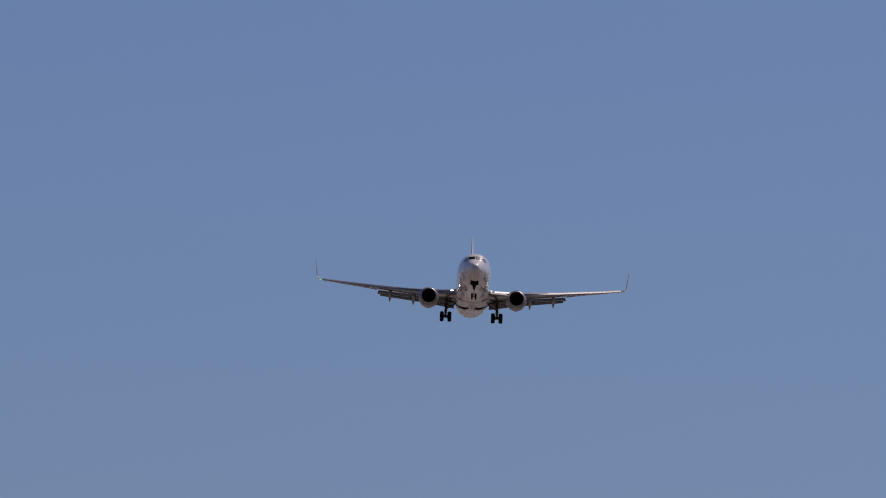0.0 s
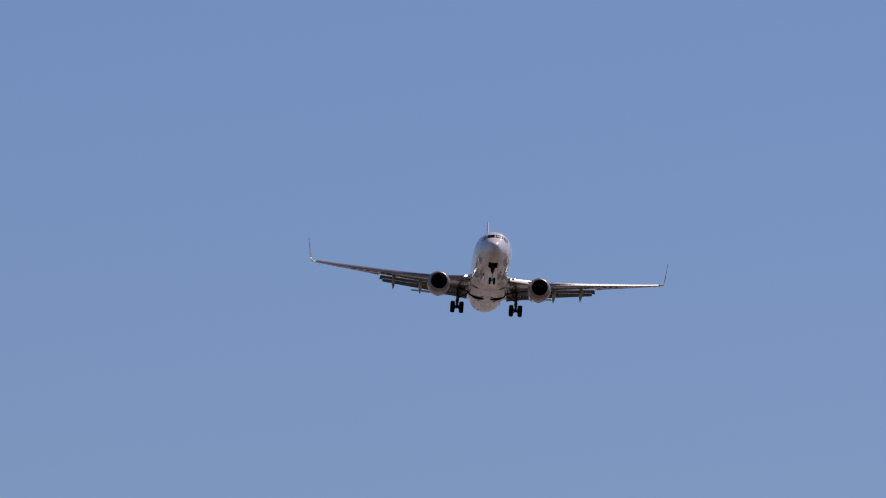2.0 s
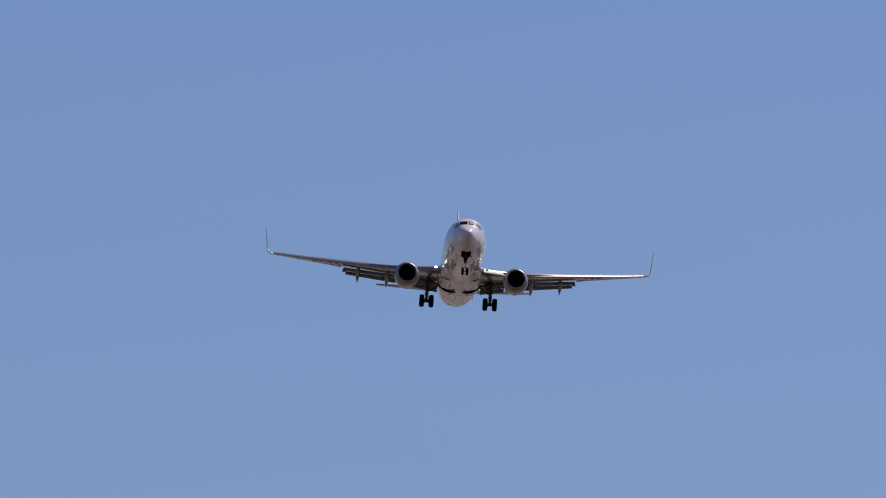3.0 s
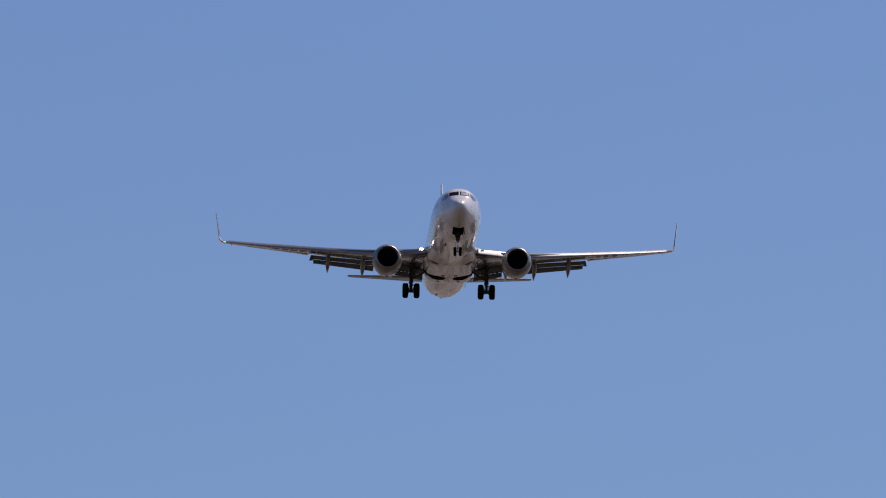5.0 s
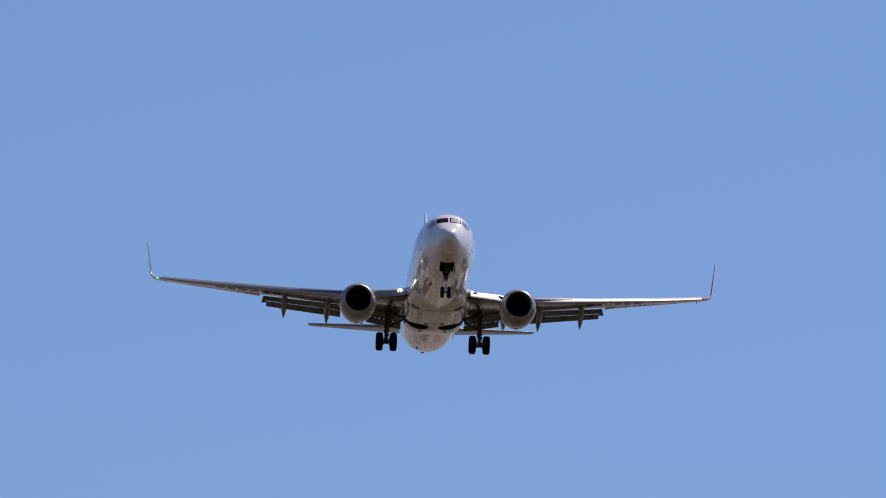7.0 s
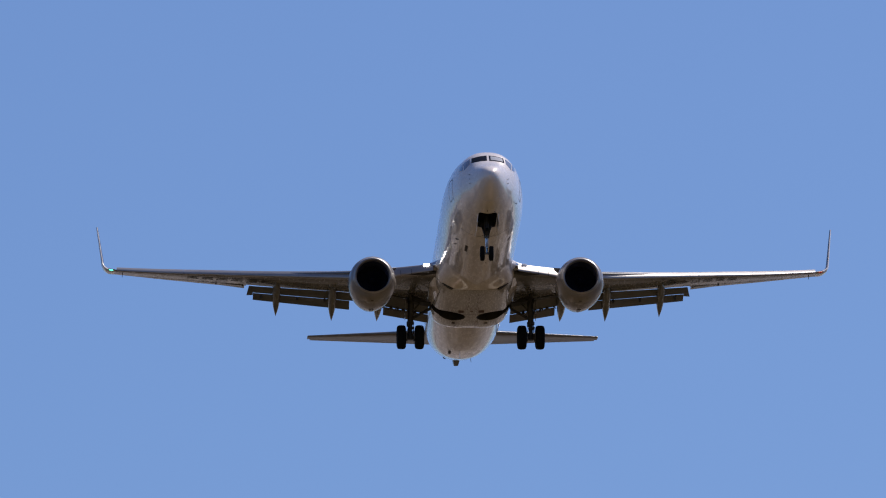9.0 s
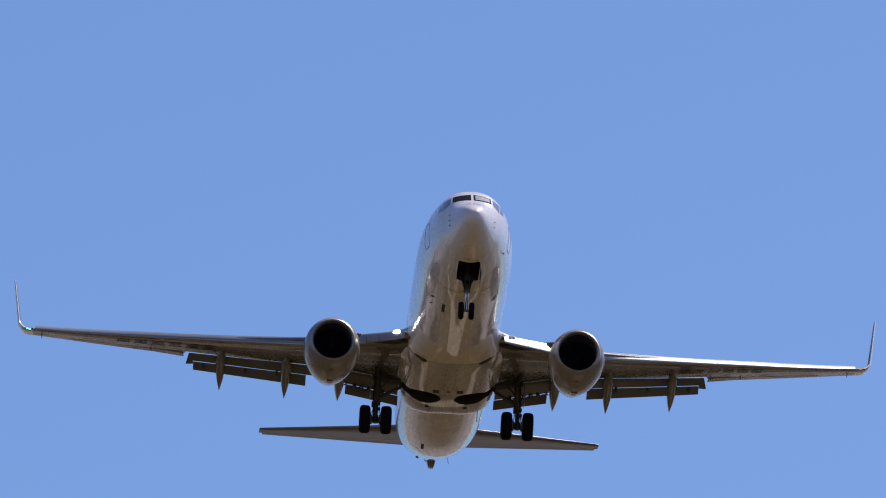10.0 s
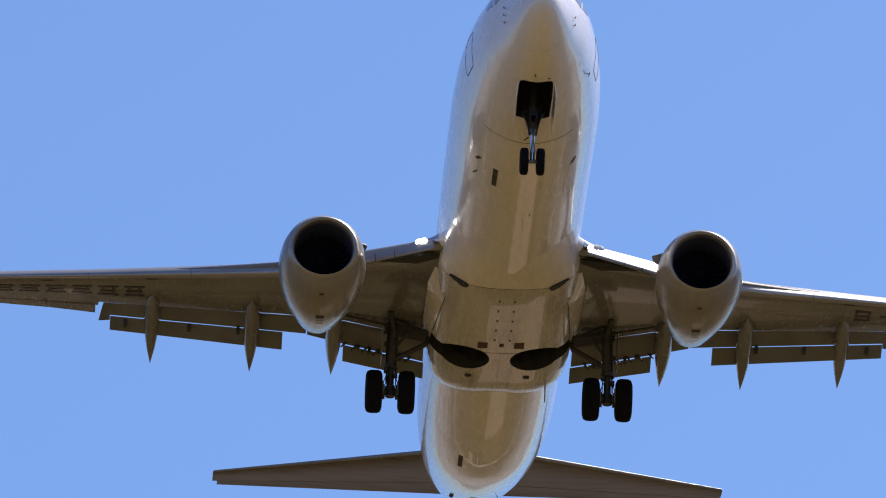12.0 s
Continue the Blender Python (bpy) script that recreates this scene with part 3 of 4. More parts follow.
def build_fairing():
    rings = []
    for k in range(66):
        y = 12.7 + 2.2 * k / 16 if k < 16 else 14.9 + 7.5 * (k - 16) / 49
        rings.append([fairing_point(y, 2 * math.pi * (i + .5) / 48) for i in range(48)])
    bm = loft(rings)
    for f in bm.faces:
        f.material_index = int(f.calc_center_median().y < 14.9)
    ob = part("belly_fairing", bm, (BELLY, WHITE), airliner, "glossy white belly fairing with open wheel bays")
    for s in (1, -1):
        c = bmesh.new()
        n = 30
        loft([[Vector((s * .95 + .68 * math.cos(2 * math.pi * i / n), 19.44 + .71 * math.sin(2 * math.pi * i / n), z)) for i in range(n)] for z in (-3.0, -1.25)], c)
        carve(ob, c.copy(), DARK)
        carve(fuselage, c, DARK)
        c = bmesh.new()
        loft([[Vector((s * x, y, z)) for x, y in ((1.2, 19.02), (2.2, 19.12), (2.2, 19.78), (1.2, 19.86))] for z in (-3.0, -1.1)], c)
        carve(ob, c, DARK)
    for x, y in ((-.50, 18.50), (.46, 18.46), (0.0, 18.46)):
        b = bmesh.new()
        w, d = (.13, .17) if x else (.06, .10)
        box(b, (x - w, y - d, -2.008), (x + w, y + d, -1.96))
        part("vent", b, RUST, ob, "rust-brown vent")
    part("panel_seam", fairing_strip([(18.98, -math.pi / 2 + .012 * k) for k in range(-12, 13)], .012), SEAM, ob)
    for x in (-.78, .76):
        p = [(x + .09 * math.cos(math.pi * k / 6), 20.55 + .07 * math.sin(math.pi * k / 6)) for k in range(12)]
        z = min(fairing_point(20.55, -math.pi / 2 + g * .02).z for g in range(-30, 31))
        part("drain", loft([[Vector((u, v, z + h)) for u, v in p] for h in (-.004, .08)]), SEAM, ob)
    for s in (1, -1):
        for k in range(5):
            b = bmesh.new()
            box(b, (s * .2 - .02, 15.6 + k * .62, -2.006), (s * .2 + .02, 15.72 + k * .62, -1.95))
            part("drain", b, SEAM, ob)
    part("front_seam", fairing_strip([(14.9, -math.pi * (.1 + .8 * k / 30)) for k in range(31)], .016), SEAM, ob)
    part("panel_seam", fairing_strip([(18.9 + 3.2 * k / 12, -math.pi / 2) for k in range(13)], .010), FAINT, ob)
    for s in (1, -1):
        a0 = -math.pi / 2 + s * .62
        b = fairing_strip([(14.80, a0 + s * .30), (14.88, a0 + s * .14), (14.95, a0), (14.99, a0 - s * .08), (15.02, a0 - s * .13)], (.10, .30, .34, .30, .16), .02)
        part("ram_air_inlet", b, DARK, ob, "dark patch for the shade in the air inlet scoop")
        # concave fillet between belly and wing
        rings = []
        for k in range(13):
            q = k / 12
            y = 15.35 + 4.15 * q
            x0 = 1.50 + .36 * q ** .8
            c = min(.98, x0 / interp(FAIR, y)[0]) ** (1 / .72)
            p0 = fairing_point(y, -math.acos(s * c), .004)
            x1 = 2.07
            p1 = wing_under(s, x1, (y - planform(x1)[0]) / planform(x1)[1], .006)
            mid = Vector((p0.x * .35 + p1.x * .65, y, p0.z * .45 + p1.z * .55))
            low = []
            for j in range(8):
                t = j / 7
                low.append((1 - t) ** 2 * p0 + 2 * t * (1 - t) * mid + t * t * p1 + Vector((-s * .05, 0, .09)) * max(0.0, 1 - q / .25))
            rings.append(low + [v + Vector((-s * .02, 0, .05)) for v in low[::-1]])
        part("wing_root_fillet", loft(rings), WHITE, ob)
        edge = [r[7] for r in rings]
        b = loft([[p + Vector((dx, 0, dz)) for dx, dz in ((-.012, -.004), (.012, -.004), (.012, .02), (-.012, .02))] for p in edge])
        part("fillet_seam", b, SEAM, ob)
        edge = [r[0] for r in rings[2:11]]
        b = loft([[p + Vector((dx, 0, dz)) for dx, dz in ((-.010, -.006), (.010, -.006), (.010, .02), (-.010, .02))] for p in edge])
        part("fillet_seam", b, SEAM, ob)
    b = tube(bmesh.new(), (1.3, 21.0, -1.85), (1.33, 21.78, -2.12), .018)
    part("drain_mast", b, STEEL, ob)
    return ob



# ---- wings ----
TIP = 16.85


def planform(x):
    """Leading edge, chord, height of the leading edge and thickness of the clean wing at span x."""
    le = 16.43 + 0.535 * (x - 4.6) if x > 4.6 else 16.43 + 0.66 * (x - 4.6)
    te = 21.6 if x < 5.8 else 21.6 + (x - 5.8) * 0.15 if x < 10.6 else 22.32 + (x - 10.6) * 0.285
    k = max(0.0, (x - 2.3) / 14.9)
    z = -0.92 + 0.105 * (x - 2.3) + 0.75 * k * k
    return le, te - le, z, 0.125 - 0.025 * min(1.0, k)


def slot(x):
    """Where the lower skin ends ahead of the flaps."""
    return 20.16 + 0.27 * (x - 5.8) if x > 5.8 else 20.455 - 0.24 * (x - 2.0) if x < 4.1 else 19.95 + .124 * (x - 4.1)


def foil(n, cut=1.0, t=0.12, start=0.0):
    """Points (chord, height) round an aerofoil from the upper rear to the lower rear."""
    def yt(c):
        return 5 * t * (0.2969 * math.sqrt(c) - 0.126 * c - 0.3516 * c * c + 0.2843 * c**3 - 0.1030 * c**4)
    cs = [start + (cut - start) * (1 - math.cos(math.pi * i / n)) / 2 for i in range(n + 1)]
    cam_ = lambda c: 0.018 * 4 * c * (1 - c)
    return [(c, cam_(c) + yt(c)) for c in cs[::-1]] + [(c, cam_(c) - yt(c) * 0.92) for c in cs[1 if start == 0 else 0:]]


def wing_point(s, x, c, h, inc=None):
    le, ch, z, t = planform(x)
    a = radians(interp([(0.0, 0.6), (6.7, 0.6), (10.62, 0.9), (10.9, 2.2), (11.85, 2.7), (17.2, 5.2)], x)[0]) if inc is None else inc
    return Vector((s * x, le + c * ch, z + h * ch + c * ch * math.tan(a)))


def wing_under(s, x, c, out=0.0):
    """The wing's lower skin at span x and chord share c."""
    low = foil(24, 1.0, planform(x)[3])[24:]
    for (ca, ha), (cb, hb) in zip(low, low[1:]):
        if cb >= c:
            return wing_point(s, x, c, ha + (hb - ha) * (c - ca) / (cb - ca)) - Vector((0, 0, out))
    return wing_point(s, x, c, 0)


def under_strip(s, pts, width, out=.004):
    """A thin strip on the lower skin through points (span, chord share)."""
    path = [wing_under(s, x, c, out) for x, c in pts]
    rings = []
    for i, p in enumerate(path):
        d = (path[min(i + 1, len(path) - 1)] - path[max(i - 1, 0)]).normalized()
        e = d.cross(Vector((0, 0, 1))).normalized() * width / 2
        rings.append([p + e, p - e, p - e + Vector((0, 0, .03)), p + e + Vector((0, 0, .03))])
    return loft(rings)


def build_wing(s):
    n = 16
    rings = []
    def cut_at(x):
        le, ch, _, _ = planform(x)
        return (slot(x) - le) / ch
    xs = [(x, cut_at(x)) for x in (1.0, 2.0, 3.2, 4.1, 4.6, 5.8, 6.7, 7.6, 8.4, 9.2, 10.0, 10.62)] + [(10.63, .78), (10.9, .78), (11.35, .78), (11.85, .78), (12.8, .78),
          (13.8, .78), (14.5, .78), (15.3, .78), (15.31, .995), (16.2, .995), (TIP, .995)]
    for x, cut in xs:
        t = planform(x)[3]
        rings.append([wing_point(s, x, c, h) for c, h in foil(n, cut, t)])
    wing = part("wing", loft(rings), GREY, airliner, "grey-painted swept wing with lettered underside")
    # aileron
    rings = []
    for k in range(5):
        x = 10.7 + (15.30 - 10.7) * k / 4
        rings.append([wing_point(s, x, c, h - .004) for c, h in foil(6, .995, planform(x)[3], start=.792)])
    part("aileron", loft(rings), GREY, wing)
    # upper trailing panels above the flaps
    rings = []
    for x in (2.0, 3.5, 5.0, 6.5, 8.5, 10.55):
        c0 = cut_at(x) - .04
        t = planform(x)[3]
        cs = [c0 + .055 * j / 4 for j in range(5)]
        top = [(c, .018 * 4 * c * (1 - c) + 5 * t * (0.2969 * math.sqrt(c) - 0.126 * c - 0.3516 * c * c + 0.2843 * c**3 - 0.1030 * c**4)) for c in cs]
        rings.append([wing_point(s, x, c, h + .002) for c, h in top] + [wing_point(s, x, c, h - .010) for c, h in top[::-1]])
    part("spoiler_panel", loft(rings), GREY, wing)

    # slotted flaps, main element and aft element: span, then station and height of nose and tail at each end
    def flap(name, x0, a0, b0, x1, a1, b1, m=4, skew=0.0):
        rings = []
        for k in range(m + 1):
            q = k / m
            x = x0 + (x1 - x0) * q
            n0 = Vector(a0).lerp(Vector(a1), q)
            n1 = Vector(b0).lerp(Vector(b1), q)
            d = n1 - n0
            up = Vector((-d.y, d.x))
            ring = []
            for c, h in foil(8, 1.0, .15):
                p = n0 + d * c + up * (h + .05 * (1 - c))
                ring.append(Vector((s * (x + skew * (c - .5) * (k == m)), p.x, p.y)))
            rings.append(ring)
        return part(name, loft(rings), FLAPGREY, wing)

    flap("flap", 5.10, (20.02, -.698), (20.64, -.90), 10.31, (21.10, -.018), (21.34, -.255))
    flap("flap_end", 10.31, (21.10, -.018), (21.49, -.335), 10.55, (21.14, .005), (21.53, -.34), skew=.12)
    flap("aft_flap", 5.72, (20.75, -.844), (21.21, -1.14), 10.30, (21.36, -.289), (21.75, -.505))
    flap("flap", 1.97, (20.31, -1.063), (21.07, -1.39), 4.13, (20.04, -.788), (20.84, -1.06))
    flap("aft_flap", 1.95, (21.12, -1.418), (21.52, -1.69), 4.10, (20.89, -1.088), (21.29, -1.37))
    flap("flap", 4.11, (20.04, -.788), (20.86, -1.05), 5.07, (20.01, -.708), (20.66, -.92))
    # hinge brackets that show in the flap slots
    for x, y0, z0 in ((6.9, 20.98, -.75), (8.2, 21.2, -.63), (9.9, 21.46, -.46), (2.6, 21.02, -1.33), (3.4, 20.95, -1.2)):
        b = bmesh.new()
        box(b, (s * x - .04, y0 - .14, z0 - .07), (s * x + .04, y0 + .08, z0 + .09))
        part("flap_bracket", b, GEARDARK, wing)

    # dark linkage and torque shaft in the inboard flap cove
    for k in range(7):
        q = k / 6
        x = 2.3 + 1.7 * q
        y, z = 21.04 - .18 * q, -1.40 + .30 * q
        b = tube(bmesh.new(), (s * x, y - .10, z + .06), (s * (x + .16), y + .04, z - .03 - .03 * (k % 2)), .03, .022, 8)
        part("flap_linkage", b, GEARDARK, wing)
        if k % 2:
            b = spin([(-.07, .02), (-.05, .06), (.05, .06), (.07, .02)], (s * x, y - .06, z + .01), "X", 12)
            part("flap_roller", b, GEARDARK, wing)
    b = tube(bmesh.new(), (s * 2.2, 19.72, -1.14), (s * 4.1, 19.46, -.86), .03, .03, 10)
    part("torque_shaft", b, GEARDARK, wing)

    # leading-edge slats, hanging ahead of and below the wing
    def slat(x0, x1, fwd=.035, down=.022, size=.115, name="slat", droop=25.0):
        rings = []
        for k in range(5):
            x = x0 + (x1 - x0) * k / 4
            t = planform(x)[3]
            ch = planform(x)[1]
            f_, d_ = (fwd + .026 * (min(x, 13.5) - 5) / ch, down - .005 * (min(x, 12.5) - 5) / ch + .007 * max(0.0, x - 12.5)) if name == "slat" else (fwd, down)
            back = f_ + .05 if name == "slat" else .07
            up, low = foil(14, max(size, back), t)[:15], foil(14, back, t)[15:]
            front = up + low
            ring = [(c - f_, h - d_) for c, h in front]
            inner = [(c * .8 + .02 - f_, h * .8 - d_) for c, h in front[::-1] if .004 < c]
            # nose-down turn about the upper rear edge, which rises to keep the slot open
            c0, h0 = ring[0]
            lift = (.045 + .006 * max(0.0, x - 9)) / ch * (droop > 0)
            g0, g1 = math.cos(radians(droop)), math.sin(radians(droop))
            ring = [(c0 + (c - c0) * g0 - (h - h0) * g1, h0 + lift + (c - c0) * g1 + (h - h0) * g0) for c, h in ring + inner]
            rings.append([wing_point(s, x, c, h) for c, h in ring])
        return part(name, loft(rings), SLATMETAL, wing, "bare metal leading-edge slat")

    for x0, x1 in ((5.55, 8.21), (8.22, 10.91), (10.92, 13.61), (13.62, 16.78)):
        slat(x0, x1)
    slat(2.5, 4.25, fwd=.002, down=-.001, size=.10, name="leading_edge_skin", droop=0.0)
    # inboard folding leading-edge panel, hanging from the nose of the wing
    rings = []
    for k in range(10):
        q = -.34 + 1.34 * k / 9
        x = 2.5 + (3.95 - 2.5) * q
        y0, z0 = 14.76 + 1.08 * q, -.80 + .15 * q
        k_ = .76 + .16 * q
        pts = [(.12, .06), (.03, .0), (-.06, -.12), (-.15, -.25), (-.24, -.38), (-.27, -.44), (-.26, -.49), (-.21, -.52), (-.17, -.49),
               (-.15, -.42), (-.06, -.28), (.04, -.14), (.10, -.04)]
        pts = [(dy * k_, dz * k_) for dy, dz in pts]
        rings.append([Vector((s * x, y0 + dy, z0 + dz)) for dy, dz in pts])
    flap_ = part("krueger_flap", loft(rings), FOLDMETAL, wing, "satin metal folding leading-edge flap")
    for q in (.34, .68):
        x, y0, z0, k_ = 2.5 + 1.45 * q, 14.76 + 1.08 * q, -.80 + .15 * q, .76 + .16 * q
        b = loft([[Vector((s * (x + dx), y0 + dy * k_ - .006, z0 + dz * k_ - .004)) for dx in (-.012, .012)] + [Vector((s * (x + dx), y0 + dy * k_ + .03, z0 + dz * k_ + .01)) for dx in (.012, -.012)]
                  for dy, dz in ((-.10, -.18), (-.16, -.265), (-.24, -.38), (-.27, -.44), (-.26, -.49), (-.21, -.52))])
        part("panel_seam", b, SEAM, flap_)

    # trumpet-shaped fillet from the cabin's flank to the wing's leading edge
    def nose_line(q):
        p = (1 - q) ** 2 * Vector((1.60, 13.6)) + 2 * q * (1 - q) * Vector((1.82, 14.40)) + q * q * Vector((2.56, 14.86))
        d = ((1 - q) * (Vector((1.82, 14.40)) - Vector((1.60, 13.6))) + q * (Vector((2.56, 14.86)) - Vector((1.82, 14.40)))).normalized()
        return p, Vector((d.y, -d.x))
    rings = []
    for k in range(17):
        q = k / 16
        p, out_ = nose_line(q)
        deep, tall, zc = .17 + .63 * (1 - q) ** 2, .155 + .40 * (1 - q) ** 2, -.855 - .05 * (1 - q)
        ring = []
        for j in range(19):
            a = radians(-112 + 224 * j / 18)
            e = p - out_ * deep * (1 - math.cos(a))
            ring.append(Vector((s * e.x, e.y, zc + tall * math.sin(a))))
        rings.append(ring)
    part("root_fillet", loft(rings[:8]), WHITE, wing, "white flared fillet at the wing root")
    part("root_leading_edge", loft(rings[7:]), ALU, wing, "bare metal fixed leading edge at the root")
    # open gear bay strip and gap inboard of the folding panel: dark sheets for shade
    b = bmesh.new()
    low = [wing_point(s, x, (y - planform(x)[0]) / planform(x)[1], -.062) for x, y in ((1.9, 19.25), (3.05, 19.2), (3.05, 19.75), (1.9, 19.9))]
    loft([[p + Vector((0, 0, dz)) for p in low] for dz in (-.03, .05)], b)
    part("gear_bay_shade", b, DARK, wing, "dark sheet for the shade in the open gear bay", smooth=False)
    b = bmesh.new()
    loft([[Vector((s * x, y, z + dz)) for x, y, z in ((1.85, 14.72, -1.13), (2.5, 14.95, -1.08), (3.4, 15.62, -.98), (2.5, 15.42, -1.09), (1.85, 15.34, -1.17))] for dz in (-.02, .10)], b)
    part("root_gap_shade", b, DARK, wing, "dark sheet for the shade behind the folding flap", smooth=False)
    # skin joints and tank access panels underneath
    for c0, c1, x0, x1 in ((.10, .12, 4.3, 16.6), (.30, .30, 5.7, 16.0)):
        part("skin_joint", under_strip(s, [(x0 + (x1 - x0) * k / 24, c0 + (c1 - c0) * k / 24) for k in range(25)], .012), FAINT, wing)
    for x in (2.9, 3.9, 7.8, 11.0, 13.4):
        part("skin_joint", under_strip(s, [(x, .08 + .40 * k / 8) for k in range(9)], .010), FAINT, wing)
    for k in range(9):
        x = 5.9 + k * .52
        n = 18
        le, ch = planform(x)[:2]
        cm = (planform(x)[0] + 1.45 - le) / ch
        rim = [wing_under(s, x + .17 * math.cos(2 * math.pi * i / n), cm + .10 * math.sin(2 * math.pi * i / n) / ch * 1.0, .005) for i in range(n)]
        b = loft([rim, [p + Vector((0, 0, .03)) for p in rim]])
        part("access_panel", b, GREY, wing)
    for x, c in ((6.45, .1), (9.1, .09), (11.85, .1)):
        b = under_strip(s, [(x, c), (x + .1, c), (x + .28, c)], .07, .006)
        part("slat_track_door", b, SEAM, wing)
    # flap track fairings
    for x, tip_y, tip_z, r in ((4.38, 21.9, -1.50, .29), (6.55, 21.97, -1.47, .28), (9.19, 22.55, -1.07, .27)):
        le, ch, z, t = planform(x)
        cm = (slot(x) - le) / ch
        y0 = slot(x) - .85
        z0 = wing_point(s, x, cm - .18, -.03).z
        knee = Vector((s * x, slot(x) + .35, wing_point(s, x, cm, -.03).z - .30))
        a, b = Vector((s * x, y0, z0)), Vector((s * x, tip_y, tip_z))
        rings = []
        for k in range(17):
            q = k / 16
            if q < .5:
                p = a.lerp(knee, q * 2)
            else:
                p = knee.lerp(b, (q - .5) * 2)
            w = r * (max(.05, (1 - (1 - q / .4) ** 2.6) ** .5) if q < .4 else max(.03, 1 - ((q - .4) / .6) ** 1.9))
            rings.append([p + Vector((w * .78 * math.cos(2 * math.pi * i / 16), 0, 1.12 * w * math.sin(2 * math.pi * i / 16))) for i in range(16)])
        part("flap_track_fairing", loft(rings), GREY, wing, "pointed grey flap track fairing")

    # aileron hinge fairings and the wick near the tip
    for x in (10.8, 12.05):
        p = wing_under(s, x, .80, .02)
        b = spin([(-.22, .01), (-.12, .035), (.05, .045), (.2, .025), (.26, .008)], p, "Y", 12)
        part("hinge_fairing", b, FLAPGREY, wing)
    p = wing_under(s, 16.5, .5)
    part("static_wick", tube(bmesh.new(), p, p + Vector((0, .12, -.16)), .018, .012, 8), GEARDARK, wing)

    # blended winglet, and the dark lamp housing round its bend
    def winglet_ring(q, pts):
        a = radians(79) * min(1.0, q / .4)
        x = TIP + .60 * math.sin(a) / math.sin(radians(79))
        z = planform(TIP)[2] + .45 * (1 - math.cos(a)) / (1 - math.cos(radians(79)))
        if q > .4:
            x, z = x + (q - .4) / .6 * .26, z + (q - .4) / .6 * 2.14
        ch = planform(TIP)[1] + (0.5 - planform(TIP)[1]) * (q ** 1.1)
        le = planform(TIP)[0] + 1.56 * q ** 1.2
        ease = 1 - min(1.0, q / .2)
        lift = math.tan(radians(5)) * ease + .09 * (1 - q) * (1 - ease)
        return [Vector((s * (x - h * ch * math.sin(a) - .05 * (.5 - c) * ch * q), le + c * ch, z + h * ch * math.cos(a) + c * ch * lift)) for c, h in pts]
    whole = lambda q: foil(10, .99, .10 + .065 * min(1.0, q / .2))
    b = loft([winglet_ring(k / 20, whole(k / 20)) for k in range(21)])
    bmesh.ops.recalc_face_normals(b, faces=b.faces)
    for f in b.faces:
        f.material_index = int(s * f.normal.x < -.5)
    part("winglet", b, (WHITE, NAVY), wing, "upswept winglet, white outside and navy inside")
    rings = []
    for k in range(8):
        q = .002 + .17 * k / 7
        front = [(c - .010, h * 1.1 + .006) for c, h in foil(24, .99, .10 + .065 * min(1.0, q / .2)) if c < .12][:-2]
        rings.append(winglet_ring(q, front + [(c + .02, h * .5) for c, h in front[::-1]]))
    part("tip_lamp_housing", loft(rings), GEARDARK, wing, "dark lamp housing on the wing tip")
    b = bmesh.new()
    for q0, q1 in ((.05, .08), (.08, .11), (.11, .14)):
        tube(b, winglet_ring(q0, [(-.014, -.008)])[0], winglet_ring(q1, [(-.014, -.008)])[0], .026)
    part("navigation_light", b, GREEN if s < 0 else REDLAMP, wing, "green navigation lamp" if s < 0 else "red navigation lamp")
    # landing lamp in the root's leading edge
    p, out_ = nose_line(.80)
    turn = Vector((-out_.y, out_.x))
    rings = []
    for grow, dep in ((.9, .0), (1.0, .06), (.96, .078), (.7, .088), (.3, .092)):
        ring = []
        for j in range(20):
            a = 2 * math.pi * j / 20
            u, v = (math.copysign(abs(f) ** .6, f) for f in (math.cos(a), math.sin(a)))
            e = p + out_ * (dep - .020 * abs(v)) + turn * .17 * u * grow
            ring.append(Vector((s * e.x, e.y, -.845 + .012 * u + .10 * v * grow)))
        rings.append(ring)
    part("landing_light", loft(rings), LAMP if s < 0 else LENSGLASS, wing, "lit landing lamp" if s < 0 else "unlit landing lamp")
    # lettering as plain bars on the underside
    def bar(x0, x1, c0, c1):
        rings = []
        for k in range(4):
            x = x0 + (x1 - x0) * k / 3
            pts = [c0 + (c1 - c0) * j / 3 for j in range(4)]
            rings.append([wing_under(s, x, c, .012) for c in pts] + [wing_under(s, x, c, -.01) for c in pts[::-1]])
        part("lettering_bar", loft(rings), INK, wing, "dark plain bar of painted lettering")
    if s < 0:
        for g in range(6):
            x = 9.42 + g * .695
            for j in range(3):
                bar(x + .06 * (j == 1), x + .54 - .06 * (j == 1), .225 + j * .10, .262 + j * .10)
            for k in (.10, .38):
                bar(x + k, x + k + .07, .265, .422)
    else:
        for g in range(6):
            x = 9.44 + g * .60
            if g == 1:
                bar(x + .10, x + .40, .27, .31)
                continue
            for j in range(3 if g != 2 else 1):
                bar(x, x + .44, .175 + (j if g != 2 else 2) * .10, .205 + (j if g != 2 else 2) * .10)
            for k in (.02, .36):
                bar(x + k, x + k + .07, .207, .372)
    return wing


fairing = build_fairing()
for s in (1, -1):
    build_wing(s)


# ---- engines ----
LIP = Vector((4.90, 13.05, -1.80))


